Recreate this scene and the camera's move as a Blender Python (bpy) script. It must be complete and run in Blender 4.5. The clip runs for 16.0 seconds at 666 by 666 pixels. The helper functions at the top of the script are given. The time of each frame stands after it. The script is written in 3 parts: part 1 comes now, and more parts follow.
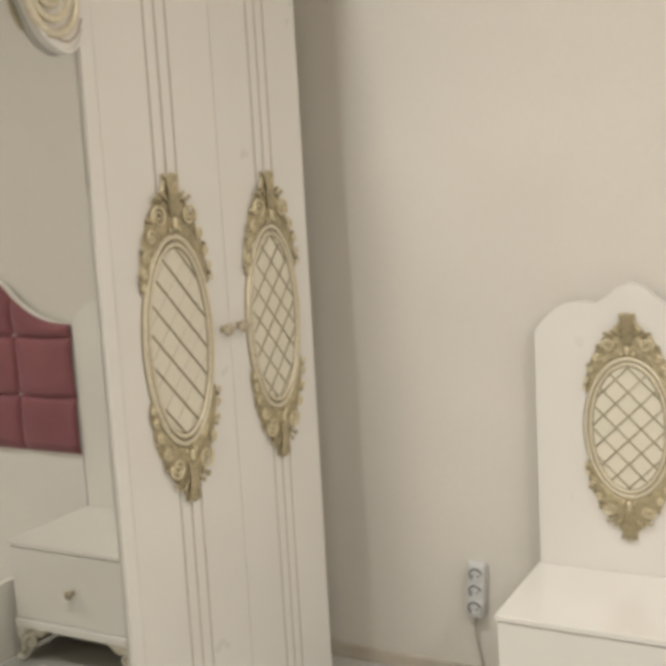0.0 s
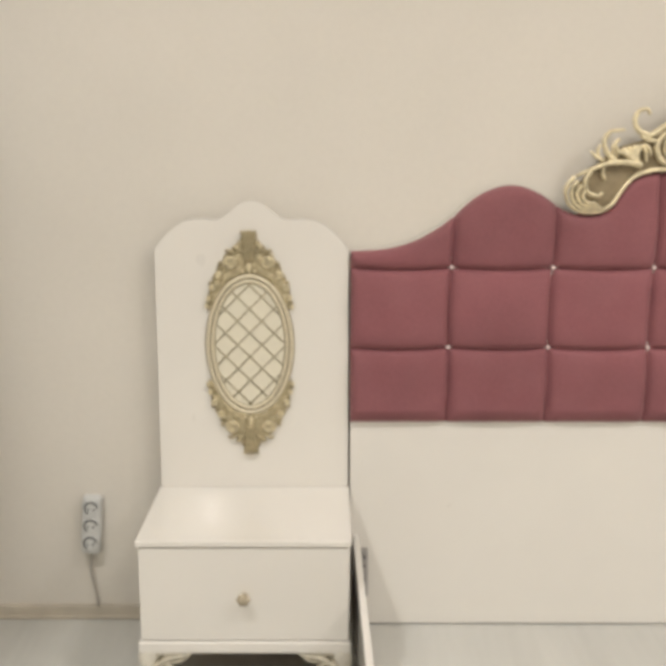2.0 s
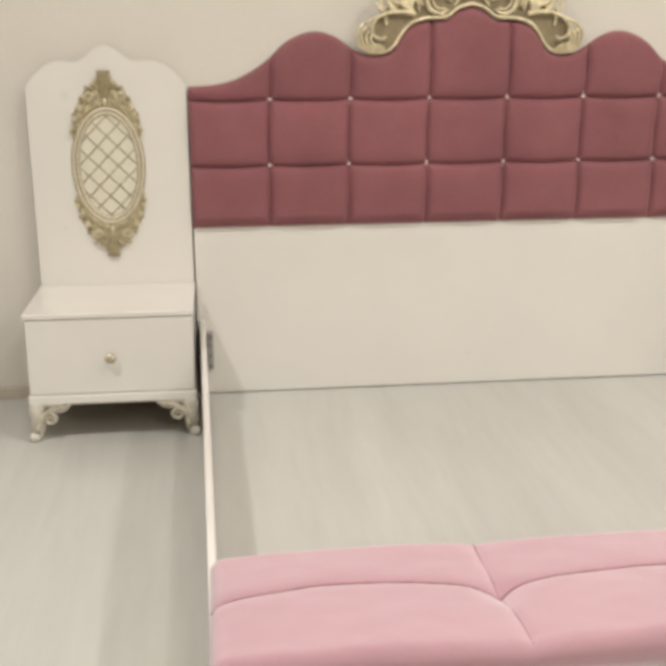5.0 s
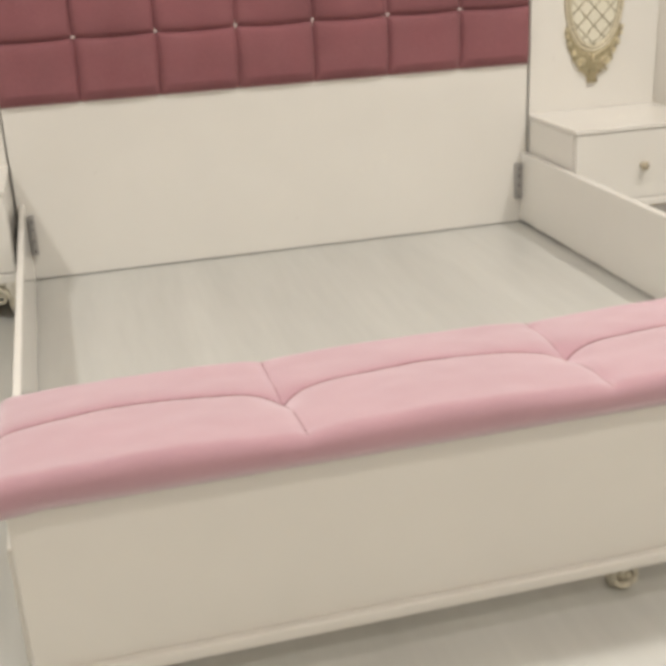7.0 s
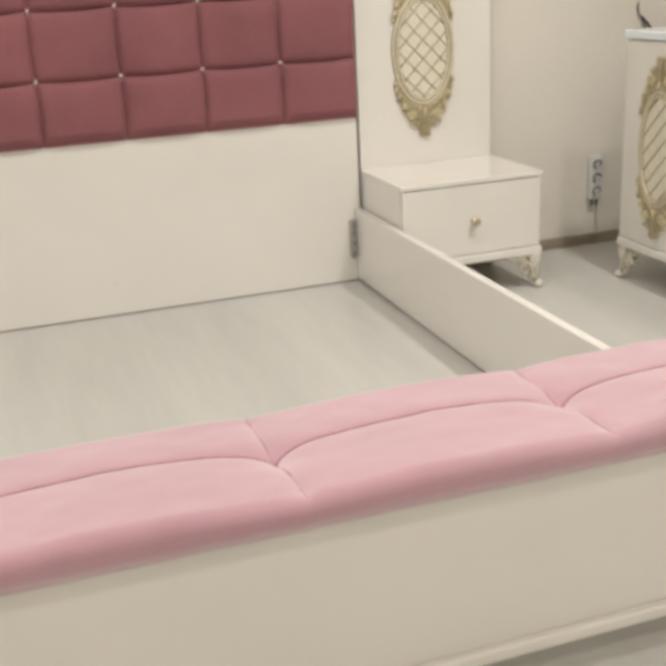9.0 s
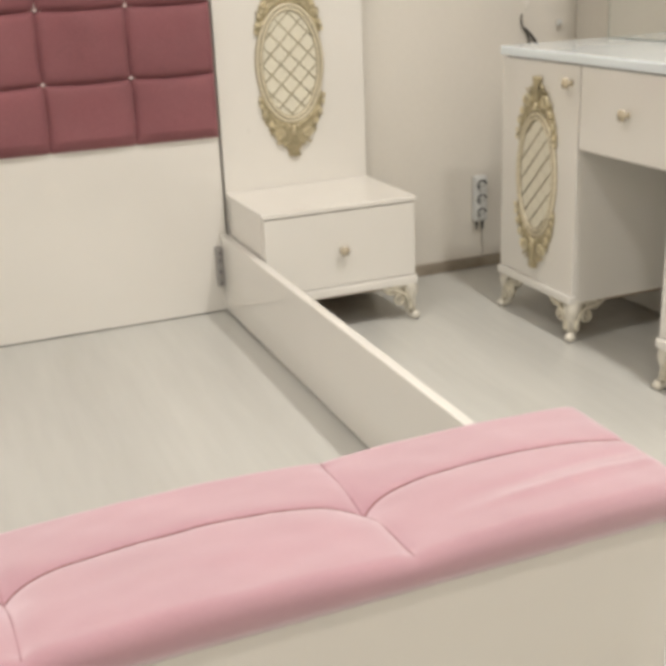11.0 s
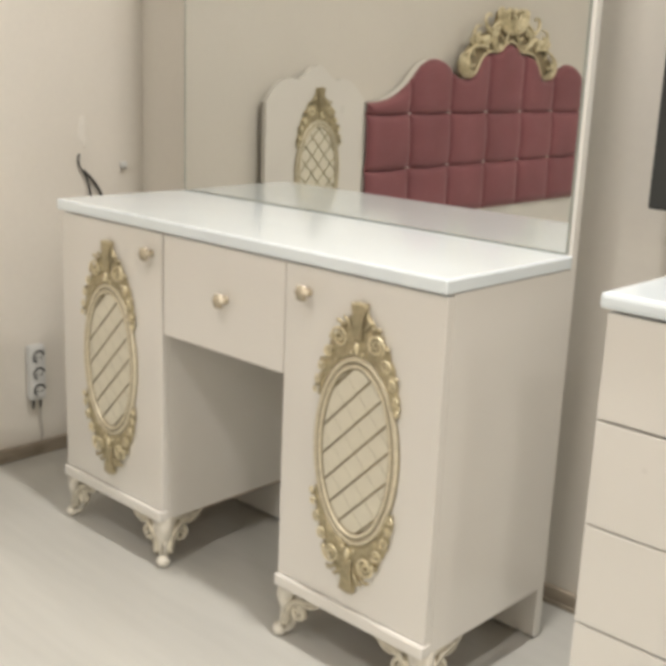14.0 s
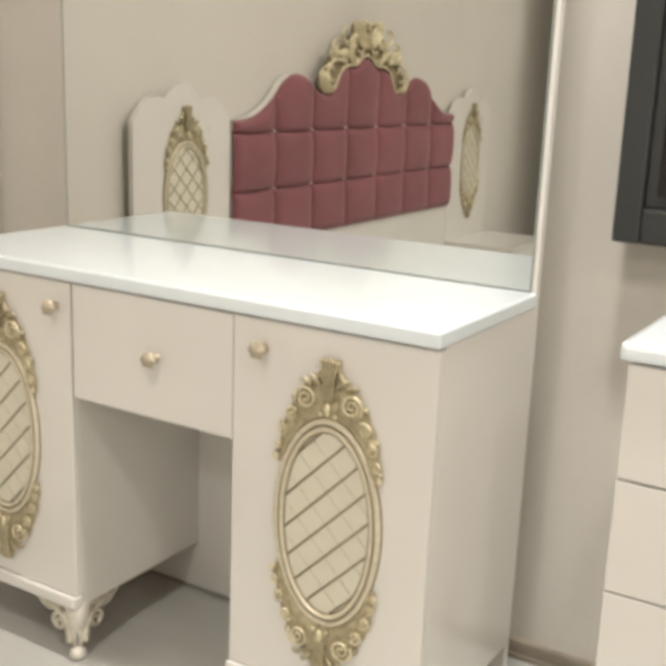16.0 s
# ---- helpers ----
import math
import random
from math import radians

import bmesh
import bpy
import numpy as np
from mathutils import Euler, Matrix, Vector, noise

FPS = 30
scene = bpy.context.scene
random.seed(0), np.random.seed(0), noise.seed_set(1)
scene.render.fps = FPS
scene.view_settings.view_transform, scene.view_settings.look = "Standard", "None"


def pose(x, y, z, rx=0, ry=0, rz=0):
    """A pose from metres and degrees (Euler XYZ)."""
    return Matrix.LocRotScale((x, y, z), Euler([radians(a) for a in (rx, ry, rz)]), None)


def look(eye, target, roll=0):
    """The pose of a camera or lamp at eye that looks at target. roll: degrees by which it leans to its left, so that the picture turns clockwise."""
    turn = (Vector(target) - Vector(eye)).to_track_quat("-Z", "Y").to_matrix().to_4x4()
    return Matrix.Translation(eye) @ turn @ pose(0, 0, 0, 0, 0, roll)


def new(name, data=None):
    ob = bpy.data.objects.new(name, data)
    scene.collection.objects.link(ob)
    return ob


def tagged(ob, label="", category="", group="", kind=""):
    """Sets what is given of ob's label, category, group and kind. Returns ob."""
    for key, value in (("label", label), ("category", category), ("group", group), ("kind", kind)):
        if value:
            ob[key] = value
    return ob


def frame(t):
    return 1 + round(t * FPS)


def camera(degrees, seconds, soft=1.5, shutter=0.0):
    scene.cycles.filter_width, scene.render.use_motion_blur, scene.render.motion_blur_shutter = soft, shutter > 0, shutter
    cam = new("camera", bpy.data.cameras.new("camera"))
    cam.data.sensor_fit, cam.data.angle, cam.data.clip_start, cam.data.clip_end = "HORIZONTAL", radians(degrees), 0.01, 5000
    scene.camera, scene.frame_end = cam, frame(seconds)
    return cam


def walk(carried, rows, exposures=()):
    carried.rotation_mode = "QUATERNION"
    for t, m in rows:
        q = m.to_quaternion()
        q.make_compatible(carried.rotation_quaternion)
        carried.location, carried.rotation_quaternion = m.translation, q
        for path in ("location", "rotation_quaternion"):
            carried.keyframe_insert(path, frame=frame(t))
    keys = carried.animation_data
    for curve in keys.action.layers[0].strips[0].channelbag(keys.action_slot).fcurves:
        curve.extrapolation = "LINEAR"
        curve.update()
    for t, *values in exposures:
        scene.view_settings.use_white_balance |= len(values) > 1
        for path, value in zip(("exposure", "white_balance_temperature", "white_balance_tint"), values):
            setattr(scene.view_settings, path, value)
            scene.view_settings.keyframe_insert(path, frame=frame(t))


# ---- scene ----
cam = camera(36.0, 16.0, soft=5.0)
PATH = [
    (0, (0.287, -2.457, 1.353), (-0.654, -0.714, 1.075), -3.2),
    (0.5, (0.145, -2.436, 1.327), (-0.482, -0.562, 1.019), -2.6),
    (1, (0.088, -2.37, 1.319), (-0.33, -0.446, 0.971), -1.6),
    (1.5, (0.028, -2.378, 1.291), (-0.174, -0.421, 0.932), -0.7),
    (2, (-0.047, -2.464, 1.26), (-0.041, -0.502, 0.871), 0.1),
    (2.5, (0.007, -2.585, 1.249), (0.084, -0.632, 0.824), 0.4),
    (3, (0.051, -2.714, 1.209), (0.14, -0.766, 0.762), 0.2),
    (3.2, (0.064, -2.75, 1.209), (0.169, -0.808, 0.742), 0.2),
    (5.3, (0.076, -3.232, 1.093), (0.3, -1.336, 0.496), -0.2),
    (5.5, (0.092, -3.264, 1.067), (0.295, -1.376, 0.439), -1.0),
    (6, (0.134, -3.315, 1.018), (0.399, -1.457, 0.328), -2.4),
    (6.5, (0.175, -3.314, 1.015), (0.552, -1.489, 0.289), -2.9),
    (7, (0.21, -3.261, 1.006), (0.644, -1.453, 0.269), -3.0),
    (7.5, (0.296, -3.235, 1.012), (0.706, -1.406, 0.315), -2.7),
    (8, (0.422, -3.239, 1.008), (0.748, -1.38, 0.346), -3.1),
    (8.5, (0.517, -3.235, 1.01), (0.903, -1.386, 0.354), -3.5),
    (9, (0.598, -3.165, 0.995), (1.164, -1.365, 0.33), -3.2),
    (9.2, (0.635, -3.12, 0.997), (1.27, -1.345, 0.328), -3.1),
    (11.3, (0.921, -2.962, 1.028), (1.626, -1.219, 0.345), -2.2),
    (11.5, (0.943, -2.934, 1.026), (1.725, -1.221, 0.352), -1.9),
    (12, (0.978, -2.851, 1.035), (1.964, -1.235, 0.389), -1.5),
    (12.5, (0.982, -2.751, 1.053), (2.128, -1.23, 0.441), -0.9),
    (13, (1.034, -2.661, 1.053), (2.322, -1.249, 0.464), -0.5),
    (13.5, (1.145, -2.526, 1.064), (2.511, -1.179, 0.498), 0.4),
    (14, (1.194, -2.418, 1.094), (2.611, -1.099, 0.593), 2.4),
    (14.5, (1.205, -2.304, 1.118), (2.713, -1.074, 0.656), 2.9),
    (15, (1.177, -2.183, 1.123), (2.747, -1.042, 0.638), 2.6),
    (15.5, (1.2, -2.137, 1.124), (2.785, -1.022, 0.628), 2.7),
    (16, (1.188, -2.078, 1.118), (2.846, -1.066, 0.642), 2.3),
]
walk(cam, [(t, look(eye, target, roll)) for t, eye, target, roll in PATH],
     exposures=[(0, -0.25), (0.5, -0.15), (1.5, -0.19), (3, -0.17), (5.5, -0.23), (7, -0.29), (9, -0.29), (11.5, -0.27), (13, -0.22), (15, -0.11), (16, -0.06)])

# ---- world and lamps ----
world = bpy.data.worlds.new("world")
scene.world = world
world.use_nodes = True
world.node_tree.nodes["Background"].inputs[0].default_value = (0.9, 0.85, 0.78, 1)
world.node_tree.nodes["Background"].inputs[1].default_value = 0.15
scene.view_settings.exposure = 0.0


def overhead_light(x, y, watts, size, spread=155, colour=(1.0, 0.945, 0.885)):
    """A recessed downlight, or an added fill light; spread is the angle of its beam in degrees."""
    data = bpy.data.lights.new("overhead_light", "AREA")
    data.shape, data.size, data.energy, data.color, data.spread = "DISK", size, watts, colour, radians(spread)
    ob = new("overhead_light", data)
    ob.matrix_world = pose(x, y, 2.92)
    return ob


COOL, WARM = (1.0, 0.978, 0.945), (1.0, 0.945, 0.865)
overhead_light(-0.97, -1.65, 32, 0.22, 160, COOL)
overhead_light(0.95, -1.45, 16, 0.18)
overhead_light(2.38, -1.58, 28, 0.16)
overhead_light(2.34, -2.40, 20, 0.22)
overhead_light(-1.16, -6.45, 36, 0.19, 180, WARM)
# two added fill lights, no known fixture; brighten footboard, dressing table and chest
overhead_light(0.70, -4.00, 29, 0.40, 180, WARM)
overhead_light(2.0, -5.4, 24, 0.40, 180, WARM)


# ---- materials ----
def material(name, colour, rough=0.5, metal=0.0, grain=0.0, scale=30.0, bump=0.0, bump_scale=200.0, coat=0.0, sheen=0.0, nap=0.35,
             stain=0.0, stain_scale=2.0, stretch=(1, 1, 1), spread=0.0):
    m = bpy.data.materials.new(name)
    m.use_nodes = True
    nt = m.node_tree
    b = nt.nodes["Principled BSDF"]
    b.inputs["Roughness"].default_value, b.inputs["Metallic"].default_value = rough, metal
    b.inputs["Coat Weight"].default_value, b.inputs["Coat Roughness"].default_value = coat, 0.07
    if sheen:
        b.inputs["Sheen Weight"].default_value, b.inputs["Sheen Roughness"].default_value = sheen, nap
        b.inputs["Sheen Tint"].default_value = (1.0, 0.8, 0.8, 1) if nap < 0.5 else (1.0, 0.94, 0.99, 1)
    at = nt.nodes.new("ShaderNodeTexCoord")
    place = nt.nodes.new("ShaderNodeMapping")
    place.inputs["Scale"].default_value = stretch
    place.inputs["Location"].default_value = (0.31, 0.17, 0.43)
    nt.links.new(at.outputs["Object"], place.inputs["Vector"])
    last = None

    def wave(size, detail):
        n = nt.nodes.new("ShaderNodeTexNoise")
        n.inputs["Scale"].default_value, n.inputs["Detail"].default_value = size, detail
        nt.links.new(place.outputs["Vector"], n.inputs["Vector"])
        return n.outputs["Fac"]

    def scaled(fac, low, high):
        r = nt.nodes.new("ShaderNodeMapRange")
        r.inputs["From Min"].default_value, r.inputs["From Max"].default_value = 0.25, 0.75
        r.inputs["To Min"].default_value, r.inputs["To Max"].default_value = low, high
        nt.links.new(fac, r.inputs["Value"])
        return r.outputs["Result"]

    def times(a, c):
        n = nt.nodes.new("ShaderNodeMath")
        n.operation = "MULTIPLY"
        nt.links.new(a, n.inputs[0]), nt.links.new(c, n.inputs[1])
        return n.outputs[0]

    fac = times(scaled(wave(scale, 5), 1 - grain, 1 + grain), scaled(wave(stain_scale, 3), 1 - stain, 1 + stain))
    if spread:
        info = nt.nodes.new("ShaderNodeObjectInfo")
        r = nt.nodes.new("ShaderNodeMapRange")
        r.inputs["To Min"].default_value, r.inputs["To Max"].default_value = 1 - spread, 1 + spread
        nt.links.new(info.outputs["Random"], r.inputs["Value"])
        fac = times(fac, r.outputs["Result"])
    tint = nt.nodes.new("ShaderNodeVectorMath")
    tint.operation = "SCALE"
    tint.inputs[0].default_value = colour
    nt.links.new(fac, tint.inputs["Scale"])
    nt.links.new(tint.outputs[0], b.inputs["Base Color"])
    rr = scaled(wave(stain_scale * 3, 4), rough * 0.85, min(1, rough * 1.2))
    if stretch == (1, 1, 1):
        nt.links.new(rr, b.inputs["Roughness"])
    if bump:
        n = nt.nodes.new("ShaderNodeBump")
        n.inputs["Strength"].default_value, n.inputs["Distance"].default_value = bump, 0.002
        nt.links.new(wave(bump_scale, 4), n.inputs["Height"])
        nt.links.new(n.outputs[0], b.inputs["Normal"])
    return m


PLASTER = material("plaster", (0.72, 0.69, 0.63), 0.75, grain=0.015, scale=60, bump=0.12, bump_scale=120, stain=0.045, stain_scale=1.8)
FILLER = material("wall_filler", (0.77, 0.745, 0.69), 0.8, grain=0.03, scale=60, bump=0.1)
# unseen south wall; this tan dims and warms the light it bounces back
BOUNCE_TAN = material("bounce_tan", (0.33, 0.24, 0.15), 0.8, grain=0.03, scale=40, bump=0.1, bump_scale=120, stain=0.05, stain_scale=1.3)
# unseen ceiling, darkened and warmed so that shadows turn brown
CEILING = material("ceiling_bounce", (0.56, 0.475, 0.36), 0.8, grain=0.01, bump=0.05)
LACQUER = material("white_lacquer", (0.81, 0.79, 0.745), 0.32, grain=0.01, scale=8, stain=0.015, stain_scale=3, coat=0.8)
GLOSS_TOP = material("gloss_top", (0.84, 0.92, 0.965), 0.14, grain=0.008, scale=10, coat=0.6)
INNER = material("cream_insert", (0.76, 0.725, 0.60), 0.5, grain=0.03, scale=50)
# paler gold for raised scrolls, darker gold for the crowns beneath them
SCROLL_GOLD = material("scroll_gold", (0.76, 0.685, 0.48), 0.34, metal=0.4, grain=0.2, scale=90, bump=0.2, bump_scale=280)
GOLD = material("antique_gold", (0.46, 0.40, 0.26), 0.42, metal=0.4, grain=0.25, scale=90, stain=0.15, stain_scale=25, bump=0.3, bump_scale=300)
PALE_GOLD = material("pale_gold", (0.74, 0.68, 0.525), 0.42, metal=0.3, grain=0.12, scale=110, bump=0.15, bump_scale=250)
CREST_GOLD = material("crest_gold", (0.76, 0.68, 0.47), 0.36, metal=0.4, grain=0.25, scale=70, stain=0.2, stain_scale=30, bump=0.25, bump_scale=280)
CREST_SHADE = material("crest_back", (0.30, 0.245, 0.155), 0.6, metal=0.2, grain=0.2, scale=60)
TAN_LINE = material("tan_line", (0.46, 0.40, 0.30), 0.5, metal=0.2, grain=0.1, scale=60)
FINE_LINE = material("olive_line", (0.40, 0.36, 0.245), 0.45, metal=0.3, grain=0.15, scale=120)
BRASS_LINE = material("brass_line", (0.29, 0.245, 0.15), 0.45, metal=0.4, grain=0.15, scale=120)
LEG_CREAM = material("leg_cream", (0.70, 0.67, 0.59), 0.36, grain=0.16, scale=45, stain=0.08, stain_scale=20, coat=0.3)
PATINA = material("patina_cream", (0.63, 0.59, 0.485), 0.38, metal=0.2, grain=0.28, scale=55, bump=0.2, bump_scale=220)
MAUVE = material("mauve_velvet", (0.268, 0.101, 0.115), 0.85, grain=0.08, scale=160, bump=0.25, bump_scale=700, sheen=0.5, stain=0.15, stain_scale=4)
# cushion velvet is paler than the headboard's; light from above is in its colour
LIT_PINK = material("lit_pink_velvet", (0.445, 0.233, 0.282), 0.85, grain=0.03, scale=160, bump=0.12, bump_scale=700, sheen=1.0, nap=0.65, stain=0.07, stain_scale=5)
SEAM = material("seam_thread", (0.30, 0.14, 0.15), 0.9, grain=0.1)
PLANK = material("grey_laminate", (0.545, 0.545, 0.515), 0.30, grain=0.035, scale=9, stain=0.07, stain_scale=1.3, stretch=(4.5, 0.45, 1), coat=0.2)
PALE_SKIRT = material("beige_skirting", (0.52, 0.475, 0.395), 0.55, grain=0.08, scale=18, stain=0.12, stain_scale=4)
SKIRT = material("grey_skirting", (0.33, 0.285, 0.225), 0.55, grain=0.12, scale=18, stain=0.45, stain_scale=6, stretch=(1, 1, 3))
STEEL = material("zinc_bracket", (0.40, 0.39, 0.38), 0.45, metal=0.4, grain=0.2, scale=80)
FAINT_LINE = material("faint_line", (0.60, 0.56, 0.45), 0.5, grain=0.1, scale=80)
# brown for unseen undersides, added to cut and warm light bounced onto the floor
BOUNCE_BROWN = material("bounce_brown", (0.30, 0.20, 0.11), 0.8, grain=0.15, scale=70)
SOCKET_GREY = material("socket_grey", (0.16, 0.165, 0.165), 0.5, grain=0.1)
PLASTIC = material("grey_plastic", (0.62, 0.63, 0.62), 0.4, grain=0.02)
DARK = material("dark_plastic", (0.03, 0.03, 0.03), 0.45, grain=0.1)
CABLE = material("grey_cable", (0.42, 0.40, 0.36), 0.5, grain=0.05)
FRAME_GREY = material("anthracite_frame", (0.032, 0.034, 0.033), 0.4, grain=0.05, scale=40)
SCREEN = material("black_glass", (0.008, 0.008, 0.008), 0.06, grain=0.05)
CRYSTAL = material("champagne_crystal", (0.50, 0.44, 0.33), 0.25, metal=0.35, grain=0.1, scale=60, coat=0.5)
PEARL = material("pearl_button", (0.85, 0.72, 0.70), 0.2, grain=0.03, coat=0.5)
MIRROR = material("mirror_glass", (0.66, 0.665, 0.64), 0.0, metal=1.0)
nt = MIRROR.node_tree
for link in list(nt.links):
    if link.to_socket.name in ("Roughness",):
        nt.links.remove(link)
nt.nodes["Principled BSDF"].inputs["Roughness"].default_value = 0.005
MIRROR_EDGE = material("mirror_edge", (0.27, 0.29, 0.255), 0.15, grain=0.02)
GLASS_EDGE = material("glass_edge", (0.42, 0.50, 0.46), 0.1, grain=0.02)


# ---- mesh helpers ----
def part(name, bm, mat, parent=None, label="", smooth=False):
    me = bpy.data.meshes.new(name)
    bmesh.ops.recalc_face_normals(bm, faces=bm.faces[:])
    bm.to_mesh(me)
    bm.free()
    me.materials.append(mat)
    if smooth:
        me.shade_smooth()
    ob = new(name, me)
    if parent:
        ob.parent = parent
    return tagged(ob, label)


def thing(name, m, label, category, group="", kind=""):
    ob = new(name)
    ob.matrix_world = m
    return tagged(ob, label, category, group, kind)


def box(x0, x1, y0, y1, z0, z1, bevel=0.0, bm=None):
    bm = bm or bmesh.new()
    made = bmesh.ops.create_cube(bm, size=1.0)["verts"]
    for v in made:
        v.co = Vector((x0 + (v.co.x + 0.5) * (x1 - x0), y0 + (v.co.y + 0.5) * (y1 - y0), z0 + (v.co.z + 0.5) * (z1 - z0)))
    if bevel:
        edges = list({e for v in made for e in v.link_edges})
        bmesh.ops.bevel(bm, geom=edges, offset=bevel, segments=2, affect="EDGES", profile=0.6)
    return bm


def tube(bm, points, radius, sides=7, flat=1.0, normal=Vector((0, 1, 0)), closed=False):
    """A round bar along points; radius is a number or a function of 0 to 1; flat squeezes it along normal."""
    points = [Vector(p) for p in points]
    rings = []
    for i, p in enumerate(points):
        way = (points[min(i + 1, len(points) - 1)] - points[max(i - 1, 0)]).normalized()
        if closed:
            way = (points[(i + 1) % len(points)] - points[i - 1]).normalized()
        side = way.cross(normal)
        side = side.normalized() if side.length > 1e-5 else way.orthogonal().normalized()
        up = side.cross(way).normalized()
        r = radius(i / (len(points) - 1)) if callable(radius) else radius
        rings.append([bm.verts.new(p + side * (r * math.cos(a)) + up * (r * flat * math.sin(a)))
                      for a in (2 * math.pi * k / sides for k in range(sides))])
    for a, b in zip(rings, rings[1:] + rings[:1] if closed else rings[1:]):
        for k in range(sides):
            bm.faces.new((a[k], a[(k + 1) % sides], b[(k + 1) % sides], b[k]))
    if not closed:
        bm.faces.new(rings[0]), bm.faces.new(rings[-1])
    return bm


def blob(bm, centre, rx, ry, rz, turn=0.0, axis="Y", seg=8, rings=6):
    m = Matrix.Translation(centre) @ Matrix.Rotation(turn, 4, axis) @ Matrix.Diagonal((rx, ry, rz, 1))
    bmesh.ops.create_uvsphere(bm, u_segments=seg, v_segments=rings, radius=1.0, matrix=m)
    return bm


def smooth_line(points, n=8):
    """A Catmull-Rom line through points."""
    p = [Vector(q) for q in points]
    p = [2 * p[0] - p[1]] + p + [2 * p[-1] - p[-2]]
    out = []
    for i in range(1, len(p) - 2):
        for k in range(n):
            t = k / n
            a, b, c, d = p[i - 1], p[i], p[i + 1], p[i + 2]
            out.append(0.5 * (2 * b + (c - a) * t + (2 * a - 5 * b + 4 * c - d) * t * t + (3 * b - a - 3 * c + d) * t ** 3))
    return out + [p[-2]]


def profile_value(points, x):
    """The height at x of a smooth line through (x, z) points."""
    line = smooth_line([(a, 0, b) for a, b in points], 10)
    return float(np.interp(x, [q.x for q in line], [q.z for q in line]))


def spiral(cx, cz, r0, turns, start, hand=1, n=22, y=0.0):
    """A flat scroll in x and z that winds in from radius r0."""
    return [(cx + r0 * (1 - 0.82 * k / n) * math.cos(start + hand * turns * 2 * math.pi * k / n), y,
             cz + r0 * (1 - 0.82 * k / n) * math.sin(start + hand * turns * 2 * math.pi * k / n)) for k in range(n + 1)]


def slab_from_outline(outline, y0, y1, bm=None):
    """A board between y0 and y1 with an outline of (x, z) points."""
    bm = bm or bmesh.new()
    front = [bm.verts.new((x, y0, z)) for x, z in outline]
    back = [bm.verts.new((x, y1, z)) for x, z in outline]
    bm.faces.new(front), bm.faces.new(back[::-1])
    for k in range(len(outline)):
        j = (k + 1) % len(outline)
        bm.faces.new((front[k], back[k], back[j], front[j]))
    return bm


# ---- carved oval ornament: lies in x and z, faces -y, its back at y = 0 ----
def oval_line(a, b, n=48, y=0.0):
    return [(a * math.cos(2 * math.pi * k / n), y, b * math.sin(2 * math.pi * k / n)) for k in range(n)]


CROWN = [(0.50, 0.945), (0.62, 0.960), (0.78, 0.915), (0.94, 0.83), (1.08, 0.72), (1.20, 0.59), (1.30, 0.44), (1.37, 0.32), (1.43, 0.225), (1.49, 0.185), (1.55, 0.19)]


def cap_mesh(a, b, sign, depth, size):
    """The leafy crown over (sign 1) or under (sign -1) the oval, with a scalloped outline."""
    bm = bmesh.new()
    low, high = CROWN[0][0], 1.0 + 0.55 * size
    rows, cols = 60, 14

    def half_width(t):
        lobe = 0.030 * abs(math.sin(t * 21)) * (1 if t < 1.36 else 0.4)
        return a * (profile_value(CROWN, t if t < 1 else 1 + (t - 1) / size) - 0.02 + lobe)

    def inner(t):
        return a * math.sqrt(max(0.0, 1 - t * t)) * 0.98 if t < 1 else 0.0

    for side in (-1, 1):
        grid = []
        for i in range(rows + 1):
            t = low + (high - low) * i / rows
            u0 = inner(t)
            u1 = max(half_width(t), u0 + 0.002)
            row = []
            for j in range(cols + 1):
                w = j / cols
                u = u0 + (u1 - u0) * w
                edge = min(1.0, (1 - w) * 4.5) * (min(1, w * 5) if t < 1 else 1) * min(1, (high - t) * 20)
                leaf = 0.45 + 0.55 * abs(math.sin(18 * t + 60 * u / a * 0.12)) * (0.6 + 0.4 * math.cos(24 * u / a))
                row.append(bm.verts.new((side * u, -0.0015 - depth * 0.85 * edge * leaf, sign * t * b)))
            grid.append(row)
        for i in range(rows):
            for j in range(cols):
                bm.faces.new((grid[i][j], grid[i][j + 1], grid[i + 1][j + 1], grid[i + 1][j]))
    return bm


def cap_leaves(bm, a, b, sign, depth, size):
    """The leaf bundle at the tip, the horns beside it and the small lobes down the flanks."""
    high = 1.0 + 0.55 * size
    for k in range(-2, 3):
        line = smooth_line([(0.035 * k * a, -depth * 0.9, sign * 1.16 * b), (0.045 * k * a, -depth * 1.2, sign * (high - 0.16) * b),
                            (0.078 * k * a, -depth * 0.9, sign * (high + 0.012 - 0.009 * abs(k)) * b)], 5)
        tube(bm, line, lambda t: a * (0.020 + 0.014 * t), 6)
    for side in (-1, 1):
        for u0, t0, u1, t1 in ((0.14, 1.30, 0.36, 1.385), (0.30, 1.29, 0.53, 1.325)):
            line = smooth_line([(side * u0 * a, -depth * 0.9, sign * t0 * b), (side * (0.5 * (u0 + u1) + 0.03) * a, -depth * 1.1, sign * (0.5 * (t0 + t1) + 0.03) * b),
                                (side * u1 * a, -depth * 0.7, sign * t1 * b)], 5)
            tube(bm, line, lambda t: a * (0.016 + 0.024 * math.sin(math.pi * (0.15 + 0.8 * t))), 6, 0.8)
        for u, t, r in ((0.655, 1.15, 0.046), (0.87, 0.88, 0.042), (0.96, 0.60, 0.038)):
            blob(bm, (side * u * a, -depth * 0.55, sign * t * b), r * a, depth * 0.5, r * a * 1.25, -side * sign * 0.5, "Y", 7, 5)
    return bm


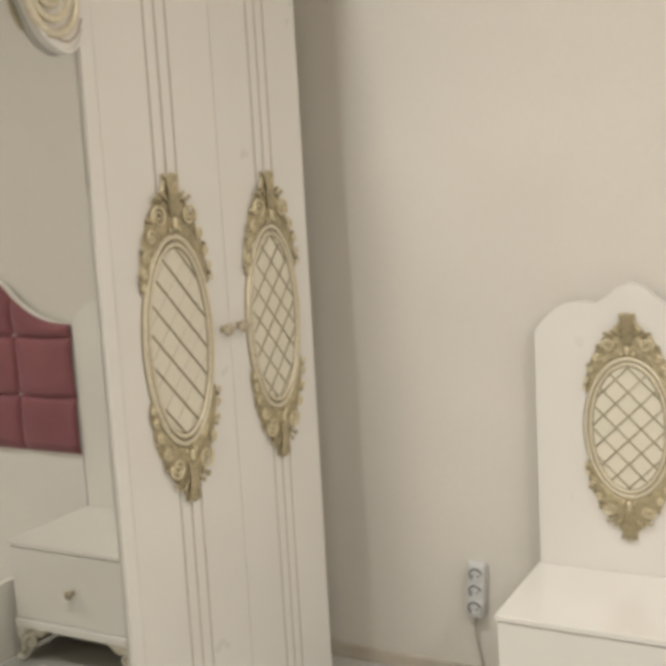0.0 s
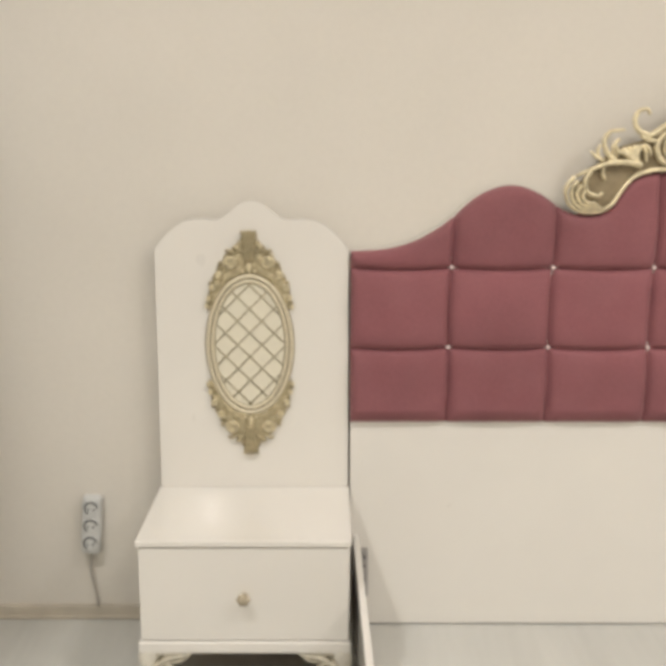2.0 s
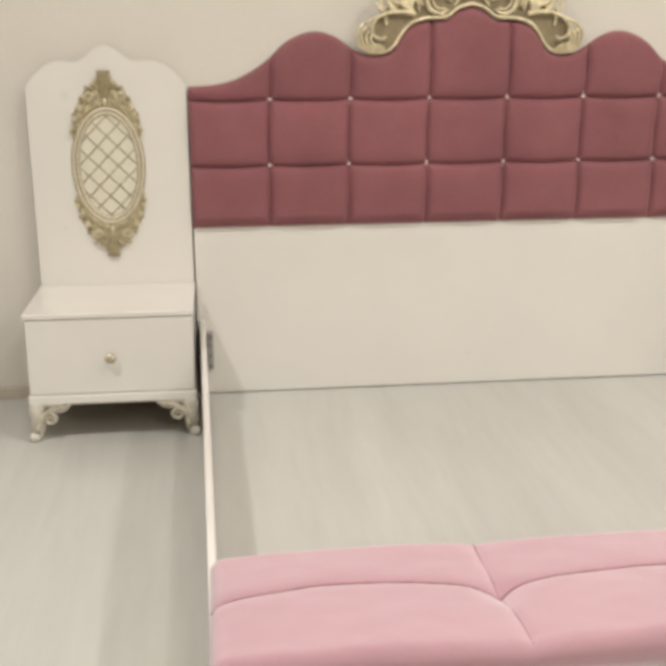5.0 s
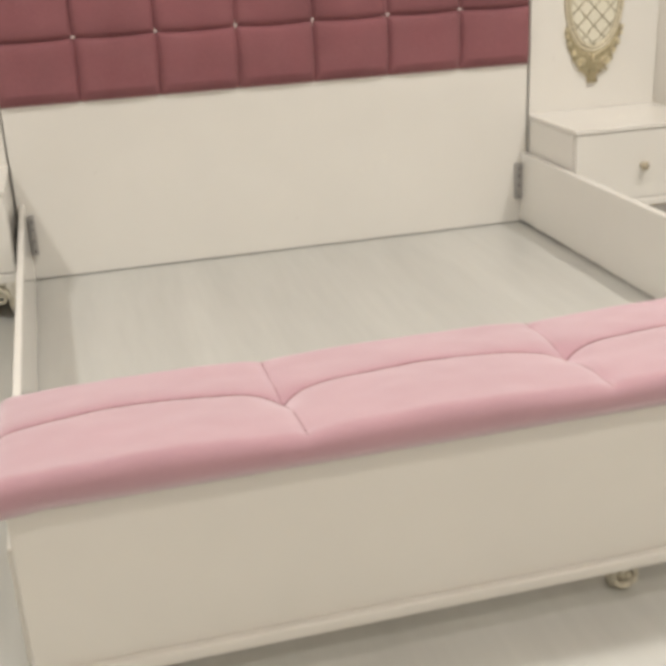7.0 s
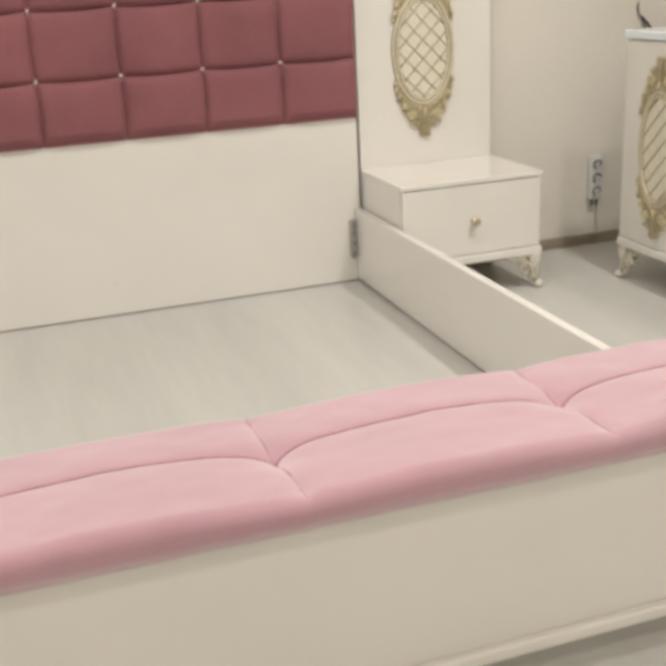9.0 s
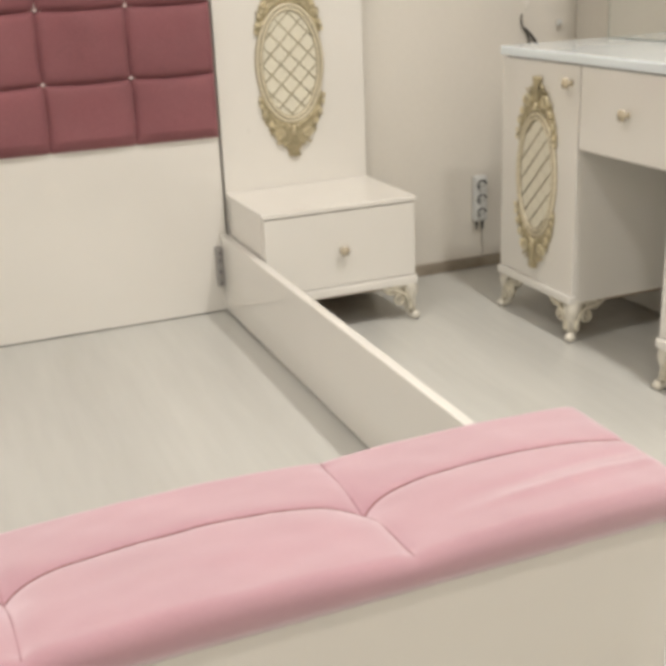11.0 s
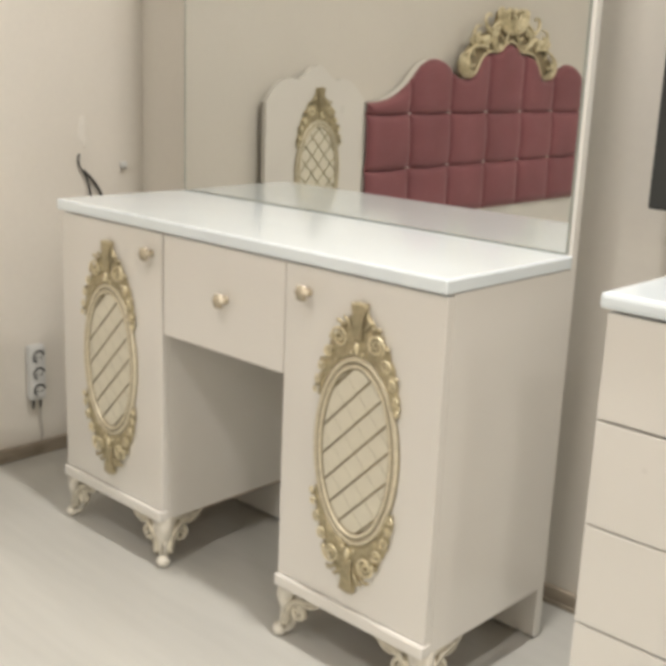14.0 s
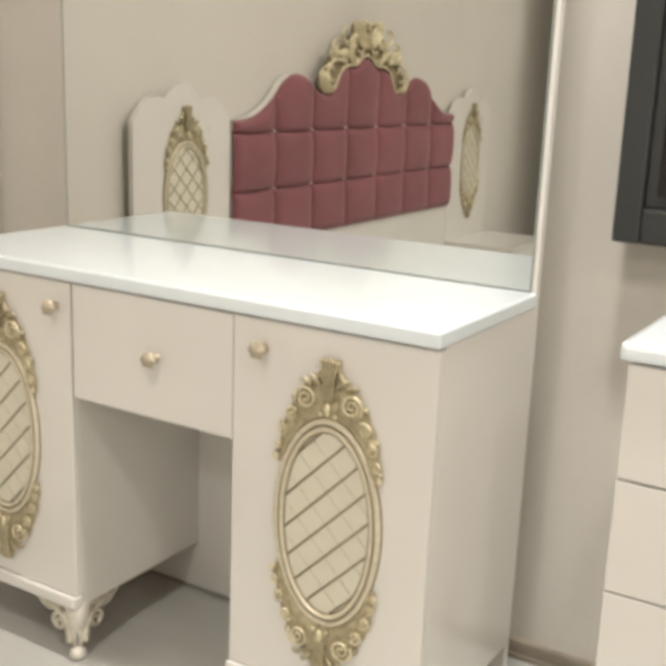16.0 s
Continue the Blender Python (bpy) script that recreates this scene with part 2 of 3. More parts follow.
def cap_curls(a, b, sign, depth, curl):
    """Centre lines and widths of the scrolls of one crown."""
    r = 0.0021 * a / 0.1
    out = []
    for side in (-1, 1):
        for cu, ct, rad, turns, start, hand, wide in ((0.42, 1.165, 0.205, 1.9, -0.5, 1, 1.2), (0.67, 0.985, 0.120, 1.5, 2.4, -1, 0.95),
                                                      (0.82, 0.815, 0.100, 1.4, 2.2, -1, 0.85), (0.905, 0.665, 0.082, 1.35, 2.0, -1, 0.8),
                                                      (0.955, 0.55, 0.062, 1.25, 2.0, -1, 0.75)):
            out.append(([(x * side, y, z * sign) for x, y, z in spiral(cu * a, ct * b, rad * curl * a, turns, start, hand, 20, -depth * 1.05)], r * wide))
    return out


def ornament(parent, m, a, b, main=0, phase=0.5, tip=1.0, curl=1.0):
    """Oval medallion with frame, insert, lattice and two crowns, parts of parent."""
    d = 0.010 * a / 0.1

    def lay(name, bm, mat, label, smooth=True):
        ob = part(name, bm, mat, parent, label, smooth)
        ob.matrix_local = m
        return ob

    bm = bmesh.new()
    tube(bm, oval_line(a * 0.955, b * 0.975, y=-0.003), 0.0055 * a / 0.1, 7, closed=True)
    tube(bm, oval_line(a * 0.85, b * 0.905, y=-0.005), 0.0042 * a / 0.1, 7, closed=True)
    lay("oval_frame", bm, PALE_GOLD, "pale gold double oval frame")
    bm = bmesh.new()
    for k, y in ((1.012, -0.001), (0.902, -0.0062)):
        tube(bm, oval_line(a * k, b * (0.35 + 0.65 * k), y=y), 0.0013 * a / 0.1, 5, closed=True)
    lay("gold_outline", bm, BRASS_LINE, "thin dark gold line round the oval")
    bm = bmesh.new()
    line = [(x, z) for x, y, z in oval_line(a * 0.86, b * 0.915)]
    slab_from_outline(line, -0.0035, 0.001, bm)
    lay("oval_insert", bm, INNER, "cream insert", False)
    bm = bmesh.new()
    tube(bm, oval_line(a * 0.80, b * 0.875, y=-0.0042), 0.0014, 5, closed=True)
    ia, ib = a * 0.80, b * 0.87
    slope = 1.0
    faint = bmesh.new()
    for hand in (1, -1):
        step = 0.0432 * a / 0.1
        for k in range(-9, 10):
            c = (k + phase) * step * 1.28
            # the line z = slope * hand * x + c within the oval
            qa = 1 / ia ** 2 + slope ** 2 / ib ** 2
            qb = 2 * slope * hand * c / ib ** 2
            qc = c * c / ib ** 2 - 1
            disc = qb * qb - 4 * qa * qc
            if disc <= 1e-6:
                continue
            x0, x1 = (-qb - math.sqrt(disc)) / (2 * qa), (-qb + math.sqrt(disc)) / (2 * qa)
            if x1 - x0 < 0.25 * a:
                continue
            if main and hand != main:
                tube(faint, [(x, -0.0030, slope * hand * x + c) for x in (x0, (x0 + x1) / 2, x1)], 0.0012 * a / 0.1, 5)
                continue
            tube(bm, [(x, -0.0042, slope * hand * x + c) for x in (x0, (x0 + x1) / 2, x1)], (0.0019 if main else 0.0017) * a / 0.1, 5)
    lay("lattice", bm, BRASS_LINE if main else FINE_LINE, "thin brass lattice lines")
    if main:
        lay("cross_lattice", faint, FAINT_LINE, "faint pale crossing lines")
    else:
        faint.free()
    for sign, size in ((1, tip), (-1, 0.96 * tip)):
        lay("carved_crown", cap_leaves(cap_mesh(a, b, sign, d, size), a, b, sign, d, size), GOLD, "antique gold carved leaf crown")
        for line, r in cap_curls(a, b, sign, d, curl):
            bm = bmesh.new()
            tube(bm, line, lambda t: r * (1.2 - 0.5 * t), 6)
            blob(bm, line[-1], r * 1.3, r * 1.3, r * 1.3, seg=6, rings=4)
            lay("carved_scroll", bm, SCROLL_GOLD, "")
        bm = bmesh.new()
        blob(bm, (0, -d * 1.1, sign * 1.095 * b), 0.055 * a, 0.05 * a, 0.115 * a, 0, "Y", 8, 6)
        for side in (-1, 1):
            blob(bm, (side * 0.13 * a, -d * 0.9, sign * 1.045 * b), 0.035 * a, 0.03 * a, 0.045 * a, 0, "Y", 6, 5)
        lay("carved_drop", bm, SCROLL_GOLD, "pale gold drop")


def knob(parent, m):
    """A small stem with a six-lobed head."""
    bm = bmesh.new()
    bmesh.ops.create_uvsphere(bm, u_segments=24, v_segments=8, radius=1.0)
    for v in bm.verts:
        t = math.atan2(v.co.y, v.co.x)
        r = 0.0165 * (0.80 + 0.20 * abs(math.cos(3 * t))) * (1 - 0.25 * max(0.0, v.co.z) ** 2)
        v.co = Vector((v.co.x * r, -0.020 - v.co.z * 0.0095, v.co.y * r))
    bmesh.ops.create_cone(bm, segments=12, radius1=0.009, radius2=0.006, depth=0.006, cap_ends=True, matrix=pose(0, -0.003, 0, 90))
    bmesh.ops.create_cone(bm, segments=10, radius1=0.0045, radius2=0.0045, depth=0.012, cap_ends=True, matrix=pose(0, -0.010, 0, 90))
    k = part("knob", bm, CRYSTAL, parent, "small champagne gold flower knob")
    k.matrix_local = m
    return k


# ---- carved leg: corner at the origin, wings along +x and +y, top at z = h ----
def leg_body(h):
    bm = bmesh.new()
    s = h / 0.115
    spine = smooth_line([(0.024, 0.024, h), (0.011, 0.011, 0.84 * h), (0.012, 0.012, 0.60 * h), (0.019, 0.019, 0.34 * h), (0.013, 0.013, 0.15 * h), (0.004, 0.004, 0.10 * h)], 5)
    tube(bm, spine, lambda t: s * (0.021 * (1 - t) ** 1.7 + 0.0088), 10, 1.0, Vector((1, -1, 0)).normalized())
    blob(bm, (0.002, 0.002, 0.014 * s), 0.0165 * s, 0.0165 * s, 0.014 * s, seg=12, rings=8)
    for d in (Vector((1, 0, 0)), Vector((0, 1, 0))):
        n = Vector((d.y, d.x, 0))
        tube(bm, [d * 0.006 + n * 0.0 + Vector((0, 0, 0.022 * s)), d * 0.008 + Vector((0, 0, 0.5 * h)), d * 0.020 + Vector((0, 0, 0.85 * h))], 0.0042 * s, 6)
    return bm


def leg_scroll(h):
    """The pierced scroll brackets on both wings."""
    bm = bmesh.new()
    s = h / 0.115
    for swap in (False, True):
        def put(points, r):
            q = [((p[0], 0.004, p[1]) if not swap else (0.004, p[0], p[1])) for p in points]
            tube(bm, q, r, 6, 1.5, Vector((0, 1, 0)) if not swap else Vector((1, 0, 0)))
        put([(p.x, p.z) for p in smooth_line([(0.018 * s, 0, 0.30 * h), (0.022 * s, 0, 0.52 * h), (0.034 * s, 0, 0.72 * h), (0.060 * s, 0, 0.86 * h), (0.098 * s, 0, 0.93 * h), (0.112 * s, 0, 0.985 * h)], 5)], lambda t: s * (0.0105 - 0.0052 * t))
        put([(x, z) for x, y, z in spiral(0.050 * s, 0.60 * h, 0.021 * s, 1.4, 2.2, -1, 18)], lambda t: s * (0.0066 - 0.002 * t))
        put([(p.x, p.z) for p in smooth_line([(0.052 * s, 0, 0.94 * h), (0.070 * s, 0, 0.80 * h), (0.092 * s, 0, 0.83 * h), (0.108 * s, 0, 0.95 * h)], 5)], 0.0050 * s)
        put([(0.02 * s, 0.95 * h), (0.05 * s, 0.965 * h), (0.085 * s, 0.985 * h)], 0.006 * s)
    return bm


def leg(parent, m, h):
    ob = part("leg", leg_body(h), LEG_CREAM, parent, "", True)
    ob.matrix_local = m
    part("leg_scroll", leg_scroll(h), PATINA, ob, "pierced cream and silver-gold scroll bracket", True)
    bm = bmesh.new()
    q = h / 0.115
    for d, n in ((Vector((1, 0, 0)), Vector((0, 1, 0))), (Vector((0, 1, 0)), Vector((1, 0, 0)))):
        tube(bm, smooth_line([d * (0.044 * q) - n * 0.003 + Vector((0, 0, 0.90 * h)), d * (0.028 * q) - n * 0.002 + Vector((0, 0, 0.62 * h)), d * (0.022 * q) + Vector((0, 0, 0.38 * h)),
                              d * (0.017 * q) - n * 0.002 + Vector((0, 0, 0.20 * h))], 5), 0.0017 * q, 5)
    part("gold_line", bm, BRASS_LINE, ob, "rubbed gold line along the leg", True)
    return ob


def four_legs(parent, x0, x1, y0, y1, h):
    for x, y, r in ((x0, y0, 0), (x1, y0, 90), (x1, y1, 180), (x0, y1, 270)):
        leg(parent, pose(x, y, 0, 0, 0, r), h)


# ---- room ----
ROOM_W, ROOM_E, ROOM_N, ROOM_S, ROOM_H = -1.60, 3.00, 0.045, -7.2, 3.0


def wall(name, label, *size):
    return tagged(part(name, box(*size), PLASTER if name != "wall_south" else BOUNCE_TAN), label, "wall", kind="structure")


wall("wall_north", "plain cream painted plaster wall behind the bed", ROOM_W - 0.12, ROOM_E + 0.12, ROOM_N, ROOM_N + 0.12, -0.1, ROOM_H)
wall("wall_east", "plain cream painted plaster wall behind the dresser", ROOM_E, ROOM_E + 0.12, ROOM_S, ROOM_N, -0.1, ROOM_H)
wall("wall_west", "plain cream painted plaster wall behind the wardrobe", ROOM_W - 0.12, ROOM_W, ROOM_S, ROOM_N, -0.1, ROOM_H)
wall("wall_south", "plain unseen wall closing the room, tan to dim and warm bounced light", ROOM_W - 0.12, ROOM_E + 0.12, ROOM_S - 0.12, ROOM_S, -0.1, ROOM_H)
tagged(part("ceiling", box(ROOM_W - 0.12, ROOM_E + 0.12, ROOM_S - 0.12, ROOM_N + 0.12, ROOM_H, ROOM_H + 0.1), CEILING), "plain unseen ceiling, tan-cream to warm the bounced light", "ceiling", kind="structure")
floor = tagged(part("floor", box(ROOM_W, ROOM_E, ROOM_S, ROOM_N, -0.1, 0.0), PLANK), "pale grey smooth laminate floor with faint streaks", "floor", kind="structure")


def skirting(name, mat, label, *size):
    ob = tagged(part(name, box(*size, bevel=0.004), mat), label, "skirting", kind="structure")
    x0, x1, y0, y1 = size[:4]
    bead = box(x0, x1, y0 - 0.006, y0 + 0.0005, 0.0, 0.011, 0.003) if x1 - x0 > y1 - y0 else box(x0 - 0.006, x0 + 0.0005, y0, y1 - 0.02, 0.0, 0.011, 0.003)
    part("bead", bead, mat, ob)
    return ob


skirting("baseboard", PALE_SKIRT, "low pale beige skirting strip along the wall", ROOM_W, 1.60, ROOM_N - 0.014, ROOM_N + 0.001, 0, 0.037)
skirting("baseboard", SKIRT, "low grey-brown dirty skirting strip along the wall", 1.601, ROOM_E - 0.014, ROOM_N - 0.014, ROOM_N + 0.001, 0, 0.037)
skirting("baseboard", SKIRT, "low grey-brown dirty skirting strip along the wall", ROOM_E - 0.014, ROOM_E + 0.001, ROOM_S, ROOM_N - 0.0145, 0, 0.037)


# ---- nightstands ----
NS_TOP = [(0.0, 0.976), (0.018, 1.000), (0.046, 1.026), (0.075, 1.044), (0.112, 1.050), (0.150, 1.047), (0.178, 1.062), (0.206, 1.085), (0.2345, 1.094)]


def nightstand(x, label):
    t = thing("nightstand", pose(x, 0, 0), label, "nightstand", "pair of nightstands")
    half = smooth_line([(a, 0, b) for a, b in NS_TOP], 6)
    left = [(p.x, p.z) for p in half]
    right = [(0.469 - p.x, p.z) for p in half[-2::-1]]
    outline = left + right + [(0.469, 0.113), (0.0, 0.113)]
    back = part("back_panel", slab_from_outline(outline, 0.0, 0.018), LACQUER, t, "tall white back panel with scalloped top")
    part("body", box(0.0, 0.469, -0.330, -0.002, 0.113, 0.3615, 0.002), LACQUER, t)
    part("top", box(-0.003, 0.472, -0.354, -0.002, 0.3625, 0.376, 0.002), LACQUER, t, "white glossy top board")
    d = part("drawer", box(0.003, 0.466, -0.351, -0.331, 0.141, 0.3595, 0.002), LACQUER, t, "plain white drawer front")
    knob(d, pose(0.2345, -0.351, 0.247))
    part("base_moulding", box(-0.003, 0.472, -0.357, -0.010, 0.111, 0.1385, 0.005), LACQUER, t)
    # unseen board, there only to deepen the floor shadow
    part("underside", box(0.010, 0.459, -0.345, -0.015, 0.106, 0.1105), BOUNCE_BROWN, t, "unseen brown board added to darken and warm the floor below")
    four_legs(t, 0.004, 0.465, -0.352, -0.012, 0.112)
    ornament(back, pose(0.228, 0.0, 0.742), 0.1075, 0.1745, tip=1.10, curl=0.75)
    return t


nightstand(-0.471, "white nightstand with tall scalloped back and gold oval, beside power strip")
nightstand(1.722, "white nightstand with tall scalloped back and gold oval, near dresser")

# ---- bed ----
BW, CX = 1.716, 0.858
HB_TOP = [(0.0, 0.976), (0.075, 0.980), (0.132, 0.992), (0.188, 1.017), (0.242, 1.053), (0.297, 1.103), (0.352, 1.129), (0.402, 1.133),
          (0.455, 1.114), (0.505, 1.080), (0.545, 1.066), (0.590, 1.066), (0.622, 1.083), (0.646, 1.120), (0.673, 1.149), (0.717, 1.164),
          (0.780, 1.168), (0.814, 1.192), (0.856, 1.206)]
HB_LINE = [(p.x, p.z) for p in smooth_line([(a, 0, b) for a, b in HB_TOP], 8)]
bed = thing("bed", pose(0, 0, 0), "white double bed frame, no mattress, mauve tufted headboard, pink footboard cushion", "bed")


def hb_top(x):
    u = min(x, BW - x)
    return float(np.interp(u, [p[0] for p in HB_LINE], [p[1] for p in HB_LINE]))


def headboard_outline(drop, edge):
    n = 150
    xs = [edge + (BW - 2 * edge) * k / n for k in range(n + 1)]
    return [(x, hb_top(x) - drop) for x in xs] + [(BW - edge, 0.004), (edge, 0.004)]


part("headboard_panel", slab_from_outline(headboard_outline(0.004, 0.004), 0.001, 0.030), LACQUER, bed, "white lacquered headboard panel")
ROWS = (0.540, 0.737, 0.934)


def tufted():
    """The padded front, with sharp creases that sag a little between the buttons."""
    bm = bmesh.new()
    nx, nz, step = 480, 176, BW / 7
    grid = []
    for i in range(nx + 1):
        x = 0.003 + (BW - 0.006) * i / nx
        top = hb_top(x) - 0.003
        col = []
        for j in range(nz + 1):
            z = 0.545 + (top - 0.545) * j / nz
            row = min(max((z - ROWS[0]) / 0.197, 0), 2.9)
            bow = 0.0035 * math.sin(math.pi * (row % 1)) * (1 if int(row) % 2 else -1)
            wx = x - 0.020 * (min(z, 0.96) - 0.8355) + bow
            gx = abs((wx / step + 0.5) % 1 - 0.5) * step
            if wx < 0.1 or wx > BW - 0.1:
                gx = 0.12
            sag = 0.0055 * abs(math.sin(math.pi * wx / step)) ** 0.7
            gz = min(abs(z - ROWS[1] + sag), abs(z - ROWS[2] + sag))
            crease = max(1.0 * math.exp(-gx / 0.0046), math.exp(-gz / 0.0042))
            puff = (1 - math.exp(-gx / 0.024)) * (1 - math.exp(-gz / 0.024))
            pit = math.exp(-(gx * gx + gz * gz) / 0.0005)
            rim = min(x, BW - x, top - z + 0.0005, (z - 0.545) + 0.0005)
            roll = 1 - math.exp(-max(rim, 0) / 0.007)
            fold = 0.0014 * noise.noise((x * 9, z * 9, 4.0))
            depth = 0.018 + (0.016 * puff + fold) * min(1, (z - 0.545) / 0.035) - 0.014 * crease - 0.005 * pit
            col.append(bm.verts.new((x, 0.004 - max(0.001, depth * roll), z)))
        grid.append(col)
    for i in range(nx):
        for j in range(nz):
            bm.faces.new((grid[i][j], grid[i + 1][j], grid[i + 1][j + 1], grid[i][j + 1]))
    return bm


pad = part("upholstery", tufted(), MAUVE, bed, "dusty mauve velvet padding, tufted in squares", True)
bm = bmesh.new()
blob(bm, (0, 0, 0), 0.0054, 0.004, 0.0054, seg=10, rings=6)
first = part("button", bm, PEARL, pad, "small pale pearl button", True)
first.location = (BW / 7 - 0.002, -0.005, ROWS[1])
for z in ROWS[1:]:
    for k in range(1, 7):
        if z == ROWS[1] and k == 1:
            continue
        b = new("button", first.data)
        b.parent, b.location = pad, (k * BW / 7 + 0.020 * (z - 0.8355), -0.005, z)
        tagged(b, "small pale pearl button")


def crest_mesh():
    bm = bmesh.new()
    y = -0.018
    xs = [0.545 + (CX - 0.545) * k / 40 for k in range(41)]
    rim = [(x, y, hb_top(x) + 0.004) for x in xs]
    rim = rim + [(BW - x, y, z) for x, y, z in rim[-2::-1]]
    tube(bm, rim, 0.0055, 8)
    for side in (-1, 1):
        def put(points, r, n=5, flat=1.3, out=0.002):
            wide = (lambda t: 0.94 * r(t)) if callable(r) else 0.94 * r
            tube(bm, [(CX + side * p.x, y - out, p.z) for p in smooth_line([(u, 0, z) for u, z in points], n)], wide, 7, flat)

        # nested bowls of the middle shell
        for k in range(4):
            w = 1 - 0.17 * k
            put([(0.104 * w, 1.328), (0.103 * w, 1.296), (0.082 * w, 1.262 + 0.004 * k), (0.040 * w, 1.243 + 0.005 * k), (0.0, 1.238 + 0.006 * k)],
                lambda t: 0.0052 + 0.0016 * t, 6, 1.5, 0.002 + 0.003 * k)
        put([(0.104, 1.328), (0.086, 1.334), (0.070, 1.326)], 0.006)
        put([(0.052, 1.330), (0.036, 1.334), (0.026, 1.322)], 0.0055, out=0.010)
        put([(0.003, 1.268), (0.014, 1.292), (0.026, 1.312)], lambda t: 0.006 + 0.004 * t, out=0.018)
        put([(0.004, 1.262), (0.024, 1.272), (0.038, 1.288)], lambda t: 0.005 + 0.004 * t, out=0.018)
        put([(0.004, 1.256), (0.022, 1.256), (0.034, 1.262)], 0.005, out=0.018)
        # long scroll with an open curl
        put([(0.086, 1.270), (0.104, 1.278), (0.124, 1.268), (0.152, 1.250), (0.180, 1.258), (0.193, 1.282), (0.184, 1.304), (0.164, 1.308), (0.158, 1.296)],
            lambda t: 0.0095 - 0.005 * t)
        # double crescent below
        put([(0.092, 1.262), (0.122, 1.250), (0.138, 1.222), (0.126, 1.192), (0.096, 1.180), (0.072, 1.192)], lambda t: 0.004 + 0.0045 * math.sin(math.pi * t))
        put([(0.104, 1.246), (0.119, 1.232), (0.118, 1.208), (0.100, 1.194), (0.082, 1.196)], 0.0042, out=0.006)
        put([(0.100, 1.258), (0.098, 1.240), (0.106, 1.232)], 0.0045)
        put([(0.028, 1.238), (0.040, 1.222), (0.054, 1.202)], 0.0048)
        put([(0.136, 1.236), (0.158, 1.238), (0.176, 1.248)], 0.0058)
        # leaf fan
        for k in range(5):
            u = 0.174 + 0.0145 * k
            put([(0.182, 1.184), (0.182 + 0.45 * (u - 0.182) + 0.006, 1.206), (u, 1.228 - 0.001 * k * k)], lambda t: 0.004 + 0.0035 * math.sin(math.pi * (0.25 + 0.6 * t)), out=0.004)
        put([(0.226, 1.182), (0.250, 1.204), (0.262, 1.234), (0.248, 1.257), (0.216, 1.261)], lambda t: 0.008 - 0.004 * t)
        put([(0.236, 1.196), (0.240, 1.222), (0.226, 1.240)], 0.005)
        put([(0.262, 1.190), (0.280, 1.200), (0.292, 1.212)], lambda t: 0.0065 - 0.0035 * t)
        put([(0.272, 1.196), (0.276, 1.214), (0.270, 1.226)], 0.004)
        # small stems that fill the gaps
        for u, z, du, dz in ((0.150, 1.200, 0.020, 0.030), (0.160, 1.186, 0.012, 0.040), (0.060, 1.216, 0.020, 0.010), (0.228, 1.196, 0.010, 0.034), (0.246, 1.190, 0.016, 0.022)):
            put([(u, z), (u + 0.3 * du, z + 0.6 * dz), (u + du, z + dz)], lambda t: 0.0030 + 0.0025 * math.sin(math.pi * t))
        # stem and end leaves
        put([(0.172, 1.180), (0.205, 1.186), (0.250, 1.184), (0.292, 1.168), (0.324, 1.154)], lambda t: 0.009 - 0.0045 * t, out=0.005)
        put([(0.258, 1.182), (0.262, 1.162), (0.256, 1.146)], 0.0045)
        for k in range(4):
            w = 1.06 - 0.25 * k
            put([(0.292 + 0.034 * w, 1.110 + 0.040 * w), (0.292 + 0.052 * w, 1.108 + 0.016 * w), (0.292 + 0.044 * w, 1.104 - 0.014 * w),
                 (0.290 + 0.018 * w, 1.100 - 0.028 * w), (0.286 - 0.026 * w, 1.098 - 0.020 * w)], lambda t: 0.0058 - 0.0014 * t, 5, 1.5, 0.002 + 0.004 * k)
        put([(0.292, 1.166), (0.304, 1.142), (0.296, 1.116), (0.272, 1.108), (0.262, 1.116)], lambda t: 0.0065 - 0.002 * t, out=0.010)
    blob(bm, (CX, y - 0.022, 1.262), 0.008, 0.007, 0.020)
    blob(bm, (CX, y - 0.010, 1.326), 0.009, 0.008, 0.012)
    return bm


# dark sheet behind the crest puts the wall's shade into its gaps
line = smooth_line([(0.0, 0, 1.322), (0.085, 0, 1.322), (0.100, 0, 1.278), (0.132, 0, 1.250), (0.170, 0, 1.236), (0.212, 0, 1.224), (0.244, 0, 1.206), (0.272, 0, 1.180), (0.304, 0, 1.146), (0.330, 0, 1.118), (0.316, 0, 1.086)], 6)
up = [(CX - p.x, p.z) for p in line[::-1]] + [(CX + p.x, p.z) for p in line[1:]]
low = [(x, hb_top(x) + 0.001) for x in np.linspace(CX + 0.312, CX - 0.312, 60)]
plate = slab_from_outline(up + low, -0.012, 0.006)
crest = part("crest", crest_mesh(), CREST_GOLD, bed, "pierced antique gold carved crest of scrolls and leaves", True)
part("crest_back", plate, CREST_SHADE, crest, "dull brown-gold sheet standing in for shade between the scrolls")

